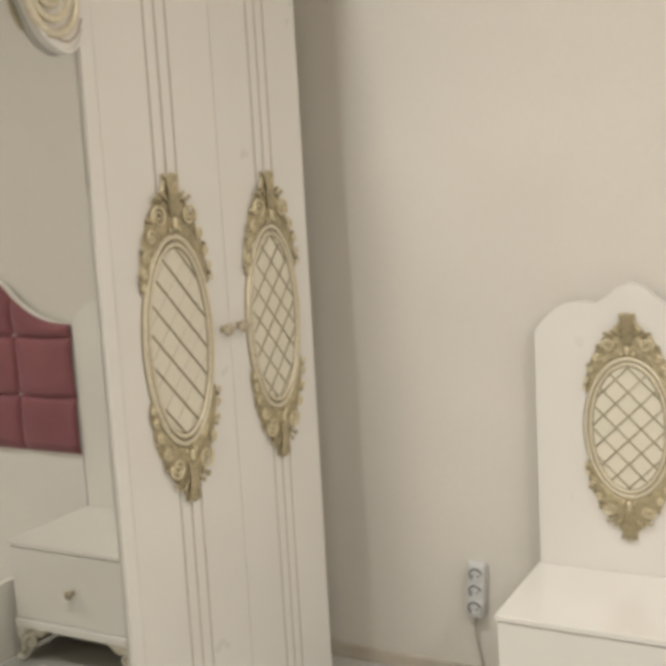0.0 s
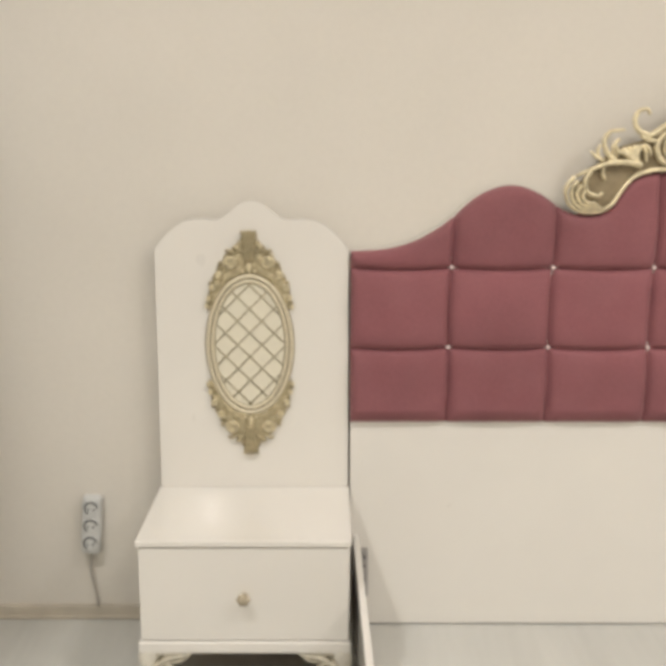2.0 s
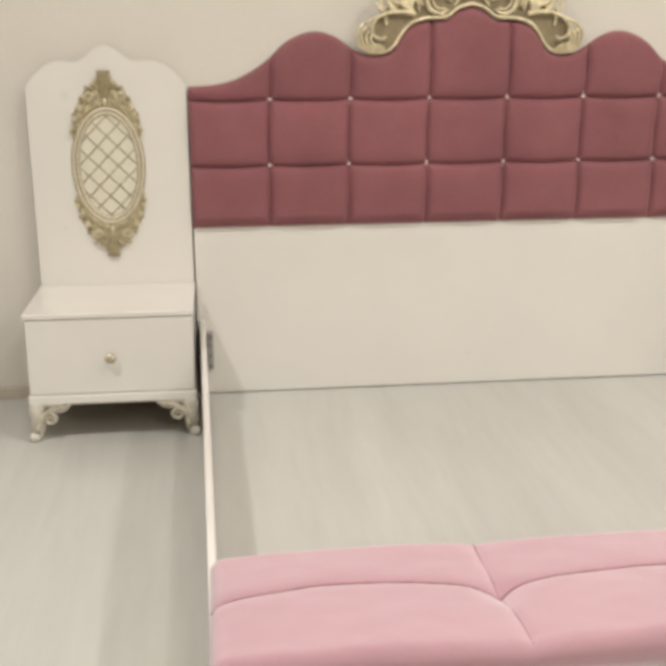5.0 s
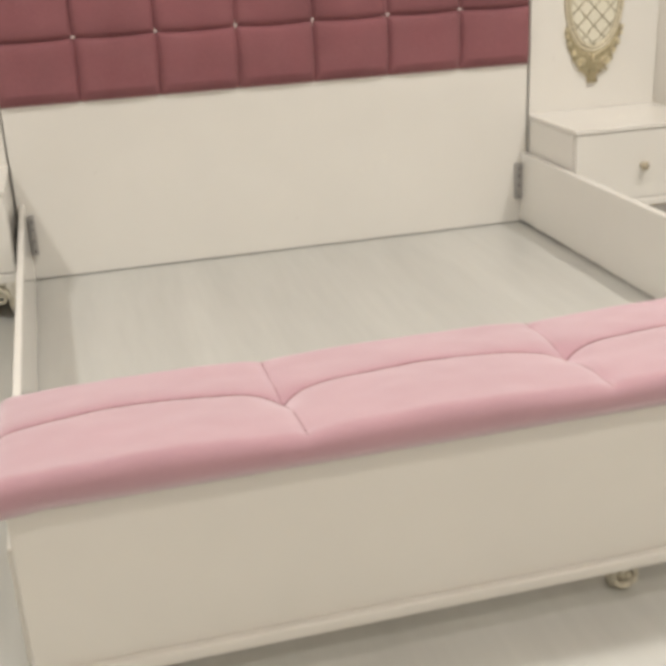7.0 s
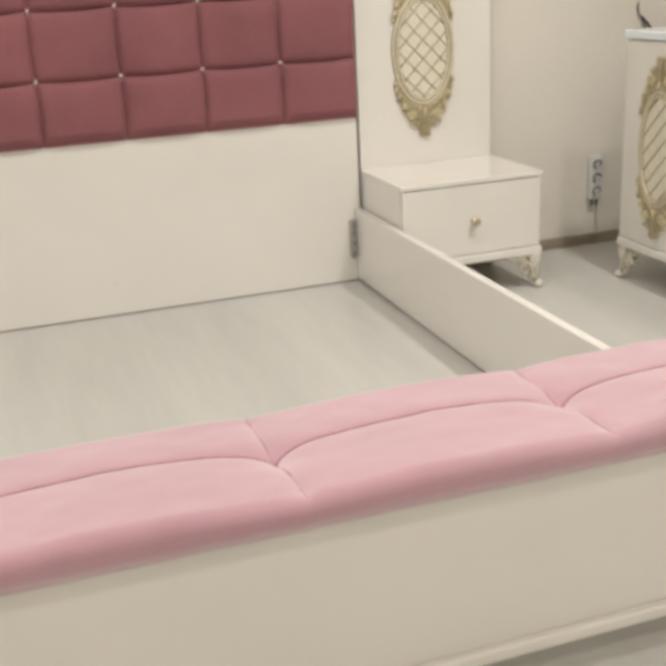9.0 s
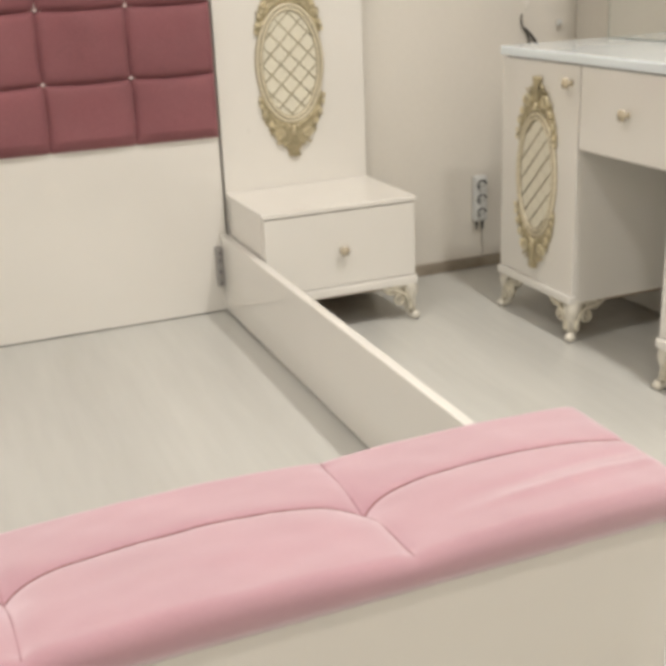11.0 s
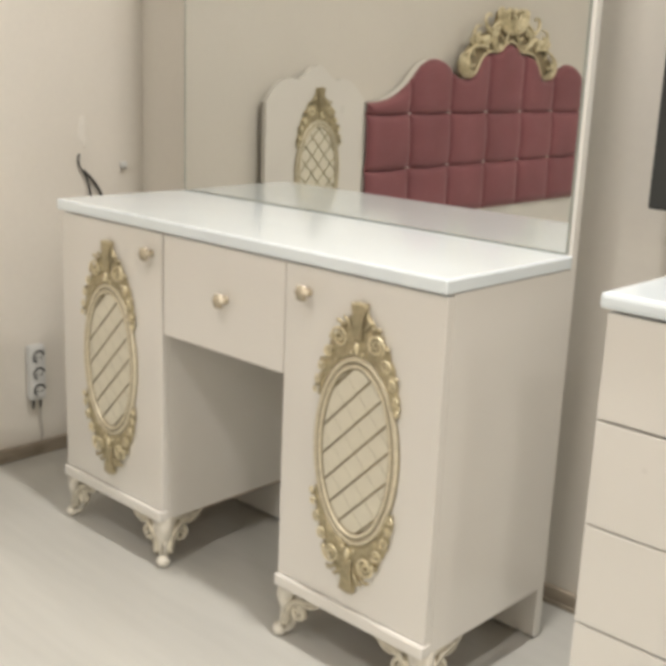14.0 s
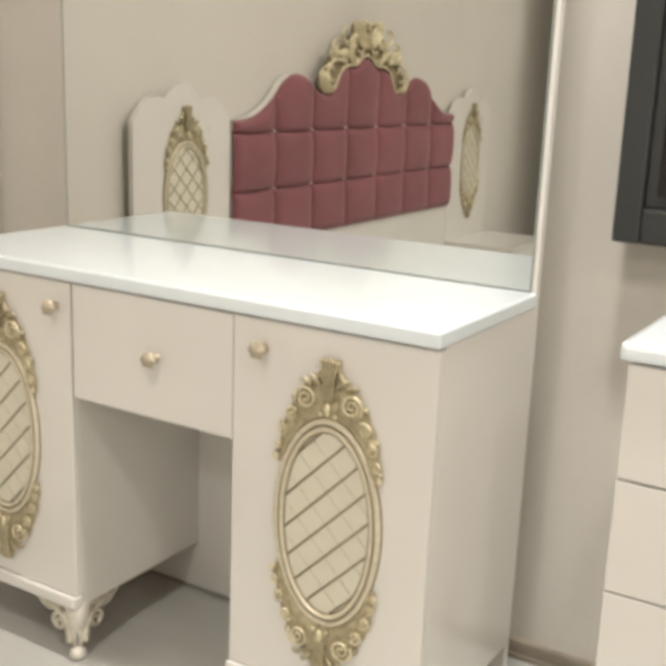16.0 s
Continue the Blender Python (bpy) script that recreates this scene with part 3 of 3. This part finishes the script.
# side rails, their joining plates and the footboard
for x0, x1, skew in ((0.012, 0.028, 0.032), (BW - 0.023, BW + 0.001, 0.0)):
    bm = box(x0, x1, -2.005, 0.003, 0.010, 0.248, 0.003)
    for v in bm.verts:
        v.co.x -= skew * v.co.y / 2.0
    part("side_rail", bm, LACQUER, bed, "plain white side rail board")
for x0, x1 in ((0.0325, 0.050), (BW - 0.044, BW - 0.0240)):
    bm = box(x0, x1, -0.020, 0.005, 0.088, 0.212, 0.002)
    br = part("corner_bracket", bm, STEEL, bed, "grey zinc joining plate with screws")
    for z in (0.10, 0.135, 0.17, 0.195):
        bm = bmesh.new()
        bmesh.ops.create_cone(bm, segments=10, radius1=0.004, radius2=0.003, depth=0.003, cap_ends=True, matrix=pose((x0 + x1) / 2, -0.0205, z, 90))
        part("screw", bm, DARK, br)
part("footboard", box(0.057, BW + 0.012, -2.052, -2.006, 0.074, 0.345, 0.003), LACQUER, bed, "plain white footboard")
part("footboard_moulding", box(0.051, BW + 0.018, -2.066, -2.000, 0.054, 0.0755, 0.006), LACQUER, bed)
part("footboard_shelf", box(0.062, BW + 0.006, -2.056, -1.815, 0.332, 0.349, 0.003), LACQUER, bed)


CUSH = (0.046, BW + 0.014, -2.096, -1.806, 0.354)


CUTS = (CUSH[0], 0.446, 0.888, 1.324, CUSH[1])


def seam_line(s):
    """How far the long seam bows back between two cross seams, s from 0 to 1."""
    return -1.952 + 0.034 * math.sin(math.pi * min(max(s, 0), 1)) ** 0.55


def cushion_top(x, y):
    x0, x1, y0, y1, zb = CUSH
    k = max(i for i in range(4) if x >= CUTS[i] - 1e-6)
    s = (x - CUTS[k]) / (CUTS[k + 1] - CUTS[k])
    ex, ey = min(x - x0, x1 - x), min(y - y0, y1 - y)
    reach = 0.026 if y < (y0 + y1) / 2 else 0.022
    bend = max(0.0, (reach - ey) / reach)
    roll = (1 - 0.6 * math.exp(-ex / 0.006)) * max(0.0, 1 - bend ** 2.4) ** 0.55
    lean = 0.007 * math.tanh((y + 1.952) * 14)
    gx = min(abs(x - c + lean) for c in CUTS[1:4])
    gy = abs(y - seam_line(s))
    pit = math.exp(-(gx * gx + (y + 1.952) ** 2) / 0.0011)
    fade = min(1.0, ey / 0.03)
    dent = 0.0075 * math.exp(-gx / 0.009) * fade + 0.006 * math.exp(-gy / 0.008) + 0.010 * pit
    fold = 0.0022 * noise.noise((x * 7, y * 16, 0.3)) + 0.0012 * noise.noise((x * 22, y * 30, 1.3))
    crease = 0.0045 * min(1, max(0, (x - 1.40) / 0.12)) * (math.exp(-((y + 2.030 - 0.05 * (x - 1.4)) / 0.010) ** 2) - 0.7 * math.exp(-((y + 2.005 - 0.09 * (x - 1.4)) / 0.012) ** 2))
    fold += crease * min(1, ex / 0.03)
    return zb + 0.008 + roll * (0.029 + 0.007 * math.sin(math.pi * s) - dent + fold)


def cushion():
    """Long flat cushion with three cross seams and one seam along it."""
    bm = bmesh.new()
    x0, x1, y0, y1, zb = CUSH
    nx, ny = 420, 80
    top = [[bm.verts.new((x0 + (x1 - x0) * i / nx, y0 + (y1 - y0) * j / ny, cushion_top(x0 + (x1 - x0) * i / nx, y0 + (y1 - y0) * j / ny)))
            for j in range(ny + 1)] for i in range(nx + 1)]
    for i in range(nx):
        for j in range(ny):
            bm.faces.new((top[i][j], top[i + 1][j], top[i + 1][j + 1], top[i][j + 1]))
    rim = [top[i][0] for i in range(nx + 1)] + [top[nx][j] for j in range(1, ny + 1)] + [top[i][ny] for i in range(nx - 1, -1, -1)] + [top[0][j] for j in range(ny - 1, 0, -1)]
    cx, cy = (x0 + x1) / 2, (y0 + y1) / 2
    low = []
    for v in rim:
        q = v.co.copy()
        q.x += 0.008 * (1 if q.x < cx else -1) * (abs(q.x - cx) > (x1 - x0) / 2 - 0.001)
        q.y += ((0.004 + 0.010 * min(1, min(q.x - x0, x1 - q.x) / 0.06)) if q.y < cy else -0.010) * (abs(q.y - cy) > (y1 - y0) / 2 - 0.001)
        low.append(bm.verts.new((q.x, q.y, zb - (0.012 if v.co.y < y0 + 0.001 else 0.006))))
    for k in range(len(rim)):
        j = (k + 1) % len(rim)
        bm.faces.new((rim[k], low[k], low[j], rim[j]))
    bm.faces.new(low)
    return bm


cush = part("footboard_cushion", cushion(), LIT_PINK, bed, "velvet cushion, paler pink for the light on its top, with stitched seams", True)
x0, x1, y0, y1, zb = CUSH
for k in range(4):
    bm = bmesh.new()
    pts = []
    for i in range(41):
        s = i / 40
        x, y = CUTS[k] + (CUTS[k + 1] - CUTS[k]) * (0.004 + 0.992 * s), seam_line(0.004 + 0.992 * s)
        pts.append((x, y, cushion_top(x, y) + 0.0013))
    tube(bm, pts, 0.0016, 5, normal=Vector((0, 0, 1)))
    part("seam", bm, SEAM, cush, "dark stitched seam line", True)
for k in (1, 2, 3):
    bm = bmesh.new()
    pts = []
    for i in range(31):
        y = y0 + 0.016 + (y1 - y0 - 0.028) * i / 30
        x = CUTS[k] - 0.007 * math.tanh((y + 1.952) * 14)
        pts.append((x, y, cushion_top(x, y) + 0.0010))
    tube(bm, pts, 0.0007, 5, normal=Vector((0, 0, 1)))
    part("seam", bm, SEAM, cush, "dark stitched seam line", True)
for x in (0.110, 0.958, 1.650):
    bm = bmesh.new()
    side = -1 if x > 1.5 else 1
    tube(bm, [(x + side * (a - 0.0), -2.036, c) for a, _, c in spiral(0.004, 0.027, 0.025, 1.35, 2.6, 1, 24)], lambda t: 0.0066 - 0.003 * t, 7, 1.5)
    tube(bm, [(x + side * p.x, -2.034, p.z) for p in smooth_line([(-0.020, 0, 0.036), (-0.010, 0, 0.052), (0.030, 0, 0.050), (0.062, 0, 0.053)], 5)], lambda t: 0.007 - 0.004 * t, 7, 1.5)
    blob(bm, (x + side * 0.006, -2.038, 0.026), 0.007, 0.008, 0.007)
    box(x - 0.018, x + 0.016, -2.030, -2.008, 0.0, 0.054, 0.004, bm)
    part("foot", bm, PATINA, bed, "small carved scroll foot", True)

# ---- dressing table: built facing -y, then turned to face west ----
DRESS = pose(2.468, -0.370, 0, 0, 0, -90)
dt = thing("dressing_table", DRESS, "white dressing table with gold oval doors and frameless mirror", "dressing table")
DW, DD = 1.105, 0.366
for x0 in (0.0, 0.741):
    x1 = x0 + (0.374 if x0 == 0 else 0.366)
    part("cabinet_body", box(x0, x1, 0.0185, DD, 0.113, 0.755, 0.001), LACQUER, dt)
    d = part("door", box(x0 + 0.0005, x1 - 0.0005, 0.0, 0.0180, 0.138, 0.752, 0.001), LACQUER, dt, "white door with gold oval ornament")
    part("base_moulding", box(x0 - 0.002, x1 + 0.002, -0.009, 0.0180, 0.112, 0.136, 0.004), LACQUER, dt)
    # unseen, keeps bounced light off the floor under the cabinet
    part("underside", box(x0 + 0.006, x1 - 0.006, 0.022, DD - 0.004, 0.107, 0.1125), BOUNCE_BROWN, dt, "unseen brown board added to darken and warm the floor below")
    for x, y, r in ((x0 + 0.004, 0.004, 0), (x1 - 0.004, 0.004, 90)):
        leg(dt, pose(x, y, 0, 0, 0, r), 0.112)
    ornament(d, pose(x0 + 0.188, 0.0, 0.440), 0.0985, 0.1745, 1, 0.0)
    knob(d, pose(0.338 if x0 == 0 else 0.800, 0.0, 0.706))
d = part("drawer", box(0.379, 0.739, 0.0, 0.018, 0.540, 0.752, 0.002), LACQUER, dt, "plain white drawer front")
knob(d, pose(0.575, 0.0, 0.650))
part("drawer_box", box(0.380, 0.738, 0.0185, DD - 0.01, 0.556, 0.745), LACQUER, dt)
part("top", box(-0.006, DW + 0.004, -0.008, DD - 0.001, 0.756, 0.781, 0.004), GLOSS_TOP, dt, "high-gloss white table top")
bp = part("back_panel", box(-0.006, DW + 0.001, DD, DD + 0.020, 0.004, 1.90, 0.002), LACQUER, dt, "tall white back panel")
mi = part("mirror", box(-0.546, 0.546, -0.002, 0.002, 0.0, 1.095), MIRROR, bp, "large frameless mirror")
mi.matrix_local = pose(0.550, DD - 0.0065, 0.7840, 0.20, 0, 0.36)
bm = bmesh.new()
for x in (-0.5473, 0.5473):
    box(x - 0.0012, x + 0.0012, -0.003, 0.003, 0.0, 1.096, bm=bm)
box(-0.546, 0.546, -0.003, 0.003, -0.0018, 0.0003, bm=bm)
part("mirror_edge", bm, MIRROR_EDGE, mi, "thin grey-green polished glass edge")

# ---- chest of drawers ----
ch = thing("chest_of_drawers", pose(2.510, -1.732, 0, 0, 0, -90), "white chest of drawers with scroll legs beside the dressing table", "chest of drawers")
CW, CD = 0.90, 0.40
part("body", box(0.002, CW - 0.002, 0.012, CD, 0.112, 0.775, 0.002), LACQUER, ch)
part("top", box(-0.012, CW + 0.012, -0.014, CD + 0.002, 0.777, 0.802, 0.008), GLOSS_TOP, ch, "glossy white top with rounded edge")
for z0, z1 in ((0.120, 0.280), (0.284, 0.444), (0.447, 0.609), (0.613, 0.773)):
    d = part("drawer", box(0.0, CW, -0.006, 0.0115, z0, z1, 0.002), LACQUER, ch, "plain white drawer front")
    knob(d, pose(CW * 0.5, -0.006, (z0 + z1) / 2))
part("base_moulding", box(-0.008, CW + 0.008, -0.016, CD - 0.01, 0.094, 0.1185, 0.005), LACQUER, ch)
four_legs(ch, 0.0, CW, -0.008, CD - 0.02, 0.094)
tray = tagged(part("glass_sheet", box(2.550, 2.880, -2.45, -1.80, 0.8025, 0.808, 0.002), GLASS_EDGE), "pale bluish glass sheet lying on the chest", "glass sheet")

# ---- dark framed panel on the east wall ----
fr = thing("wall_screen", pose(2.950, 0, 0), "dark grey framed black glass screen on the wall", "screen")
for name, y0, y1, z0, z1 in (("frame_side", -1.617, -1.570, 0.872, 1.85), ("frame_side", -2.65, -2.603, 0.872, 1.85),
                             ("frame_rail", -2.6025, -1.6175, 0.872, 0.933), ("frame_rail", -2.6025, -1.6175, 1.789, 1.85)):
    part(name, box(-0.035, -0.001, y0, y1, z0, z1, 0.006), FRAME_GREY, fr, "dark grey frame bar")
part("backing", box(0.0, 0.049, -2.64, -1.58, 0.885, 1.84), FRAME_GREY, fr)
part("inner_bead", box(-0.022, -0.010, -2.602, -1.618, 0.934, 1.788, 0.002), FRAME_GREY, fr)
part("glass", box(-0.026, -0.0225, -2.582, -1.638, 0.954, 1.768), SCREEN, fr, "black glossy glass")

# ---- wardrobe: faces east ----
WX, WY0 = -0.987, -0.207
wd = thing("wardrobe", pose(WX, WY0, 0, 0, 0, 90), "tall white wardrobe with gold oval doors and mirror door", "wardrobe")
# local: x runs towards the wall corner from the far end, y into the wardrobe
LEN, DEP, TALL = 2.26, 0.58, 2.15


def grooved_door(x0, x1, z0, z1, marks, gap):
    """A board whose front is cut by three upright grooves, above and below the ornament."""
    bm = bmesh.new()
    bands = [(z0, gap[0]), (gap[0], gap[1]), (gap[1], z1)]
    for n, (a, b) in enumerate(bands):
        xs = [(x0, 0.0)]
        if n != 1:
            for m in marks:
                xs += [(m - 0.004, 0.0), (m - 0.0015, 0.007), (m + 0.0015, 0.007), (m + 0.004, 0.0)]
        xs += [(x1, 0.0), (x1, 0.018), (x0, 0.018)]
        lo = [bm.verts.new((x, y, a)) for x, y in xs]
        hi = [bm.verts.new((x, y, b)) for x, y in xs]
        for k in range(len(xs)):
            j = (k + 1) % len(xs)
            bm.faces.new((lo[k], lo[j], hi[j], hi[k]))
        bm.faces.new(lo), bm.faces.new(hi)
    return bm


part("carcass", box(-LEN, 0.0, 0.019, DEP, 0.06, TALL, 0.002), LACQUER, wd)
part("plinth", box(-LEN + 0.02, -0.02, 0.04, DEP - 0.02, 0.0, 0.0595), LACQUER, wd)
part("cornice", box(-LEN - 0.02, 0.012, -0.02, DEP, TALL + 0.001, TALL + 0.07, 0.012), LACQUER, wd)
for x0, x1, kx in ((-0.370, -0.001, -0.340), (-0.747, -0.372, -0.402), (-1.888, -1.513, -1.86), (-LEN + 0.001, -1.890, -1.92)):
    c = (x0 + x1) / 2
    d = part("door", grooved_door(x0, x1, 0.075, TALL - 0.01, (c - 0.035, c + 0.001, c + 0.037), (0.78, 1.32)), LACQUER, wd, "white grooved door with gold oval ornament")
    # a tan bar lies in each groove, darker than the door
    for m in (c - 0.035, c + 0.001, c + 0.037):
        for a, b in ((0.08, 0.79), (1.33, TALL - 0.015)):
            bm = bmesh.new()
            tube(bm, [(m, 0.0035, a), (m, 0.0035, b)], 0.0024, 6)
            part("groove_line", bm, TAN_LINE, d, "thin tan line in the groove")
    ornament(d, pose(c, 0.0, 1.060), 0.119, 0.220, 0 if x1 > -0.01 else -1, 0.0)
    knob(d, pose(kx, 0.0, 1.062))
md = part("mirror_door", box(-0.788, -0.7515, -0.004, 0.018, 0.075, TALL - 0.01, 0.002), LACQUER, wd, "white frame of the mirror door")
part("frame_side", box(-1.511, -1.472, -0.004, 0.018, 0.075, TALL - 0.01, 0.002), LACQUER, md)
part("frame_rail", box(-1.4715, -0.7885, -0.004, 0.018, 0.075, 0.13, 0.002), LACQUER, md)
part("mirror", box(-1.4715, -0.7885, 0.004, 0.010, 0.1305, TALL - 0.01), MIRROR, md, "full-height mirror glass")
VAL = [(0.0, 1.655), (0.018, 1.624), (0.050, 1.612), (0.10, 1.636), (0.14, 1.70), (0.20, 1.80), (0.26, 1.86), (0.33, 1.88)]
half = smooth_line([(a, 0, b) for a, b in VAL], 6)
outline = [(-0.7885 - p.x, p.z) for p in half] + [(-1.4715 + p.x, p.z) for p in half[-2::-1]] + [(-1.4715, TALL - 0.012), (-0.7885, TALL - 0.012)]
va = part("valance", slab_from_outline(outline, -0.012, 0.0035), LACQUER, md, "white scalloped valance over the mirror")
for back, rad, mat, label in ((0.004, 0.0045, LACQUER, "rounded white valance edge"), (0.022, 0.0022, TAN_LINE, "thin tan line along the valance")):
    bm = bmesh.new()
    tube(bm, [(x, -0.0125, z + back) for x, z in outline[:-2]], rad, 6)
    part("valance_edge", bm, mat, va, label, True)
for side in (0, 1):
    bm = bmesh.new()
    for k in range(4):
        r = 0.060 - 0.013 * k
        pts = [((-0.862 - 0.008 * k) - r * math.cos(t), -0.014 - 0.004 * k, 1.704 + 0.01 * k - r * math.sin(t)) for t in np.linspace(-0.6, 3.3, 16)]
        if side:
            pts = [(-2.26 - x, y, z) for x, y, z in pts]
        tube(bm, pts, 0.0085 - 0.001 * k, 7)
    part("rosette", bm, PALE_GOLD, va, "gold carved rose scroll", True)


# ---- power strips and cables ----
def power_strip(x, y, z0, z1, hole, tilt, label):
    middle = (z0 + z1) / 2
    t = thing("power_strip", pose(x, y, middle, 0, tilt, 0) @ pose(0, 0, -middle), label, "power strip")
    b = part("housing", box(-0.025, 0.025, -0.032, 0.0, z0, z1, 0.012), PLASTIC, t, "pale grey plastic housing")
    for k in range(3):
        z = z0 + (z1 - z0) * (0.2 + 0.3 * k)
        bm = bmesh.new()
        bmesh.ops.create_cone(bm, segments=18, radius1=0.0205, radius2=0.0195, depth=0.003, cap_ends=True, matrix=pose(0, -0.0325, z, 90))
        s = part("socket", bm, PLASTIC, b)
        bm = bmesh.new()
        tube(bm, [(0.0160 * math.cos(a), -0.034, z + 0.0160 * math.sin(a)) for a in np.linspace(0.2, 4.2, 16)], 0.0030, 6)
        for dx in (-0.007, 0.007):
            bmesh.ops.create_cone(bm, segments=8, radius1=0.003, radius2=0.003, depth=0.002, cap_ends=True, matrix=pose(dx, -0.0342, z - 0.003, 90))
        part("socket_hole", bm, hole, s)
    return t


def cable(name, points, r, mat, label):
    bm = bmesh.new()
    tube(bm, smooth_line(points, 8), r, 7)
    return tagged(part(name, bm, mat, None, label, True), label, "cable")


power_strip(-0.658, ROOM_N - 0.001, 0.187, 0.344, SOCKET_GREY, 4, "grey three-way power strip hung on the wall")
cable("power_cable", [(-0.6635, 0.030, 0.188), (-0.666, 0.030, 0.14), (-0.660, 0.034, 0.09), (-0.654, 0.036, 0.05), (-0.653, 0.026, 0.040)], 0.0032, CABLE, "grey power cable hanging from the power strip")
power_strip(2.622, ROOM_N - 0.001, 0.165, 0.325, DARK, 0, "white three-way power strip fixed above the skirting")
for dx in (-0.012, 0.010):
    bm = bmesh.new()
    tube(bm, [(2.622 + dx, 0.026, 0.168), (2.622 + dx, 0.026, 0.158), (2.622 + dx, 0.027, 0.140)], lambda t: 0.0055 - 0.003 * t, 8)
    tagged(part("plug", bm, DARK, None, "", True), "short black plug pushed up into the power strip", "plug")
cable("power_cable", [(2.632, 0.028, 0.142), (2.634, 0.032, 0.100), (2.640, 0.034, 0.060), (2.630, 0.026, 0.046)], 0.0026, CABLE, "thin grey cable below the power strip")
bm = bmesh.new()
tube(bm, smooth_line([(2.781, 0.036, 0.838), (2.777, 0.036, 0.822), (2.783, 0.036, 0.800), (2.795, 0.036, 0.786)], 6), 0.0026, 7)
tube(bm, smooth_line([(2.792, 0.036, 0.792), (2.802, 0.034, 0.770), (2.812, 0.034, 0.735), (2.816, 0.034, 0.69)], 6), 0.0032, 7)
tube(bm, smooth_line([(2.792, 0.036, 0.792), (2.818, 0.036, 0.768), (2.846, 0.036, 0.730), (2.862, 0.036, 0.69)], 6), 0.0040, 7)
tagged(part("loose_cable", bm, DARK, None, "", True), "forked black cable sticking up behind the dressing table", "cable")
# block stands in for a small unclear mark on the wall
bm = box(2.918, 2.934, 0.030, ROOM_N - 0.001, 0.792, 0.812, 0.003)
blob(bm, (2.926, 0.030, 0.802), 0.007, 0.006, 0.007)
tagged(part("wall_clip", bm, PLASTIC), "small pale block standing in for a mark on the wall", "clip")
bm = bmesh.new()
blob(bm, (2.797, ROOM_N, 0.905), 0.013, 0.0025, 0.036, 0.1, "Y", 14, 8)
blob(bm, (2.804, ROOM_N, 0.870), 0.010, 0.0025, 0.018, 0, "Y", 12, 8)
tagged(part("wall_patch", bm, FILLER, None, "", True), "pale filler patch smeared on the plaster wall", "plaster", kind="structure")
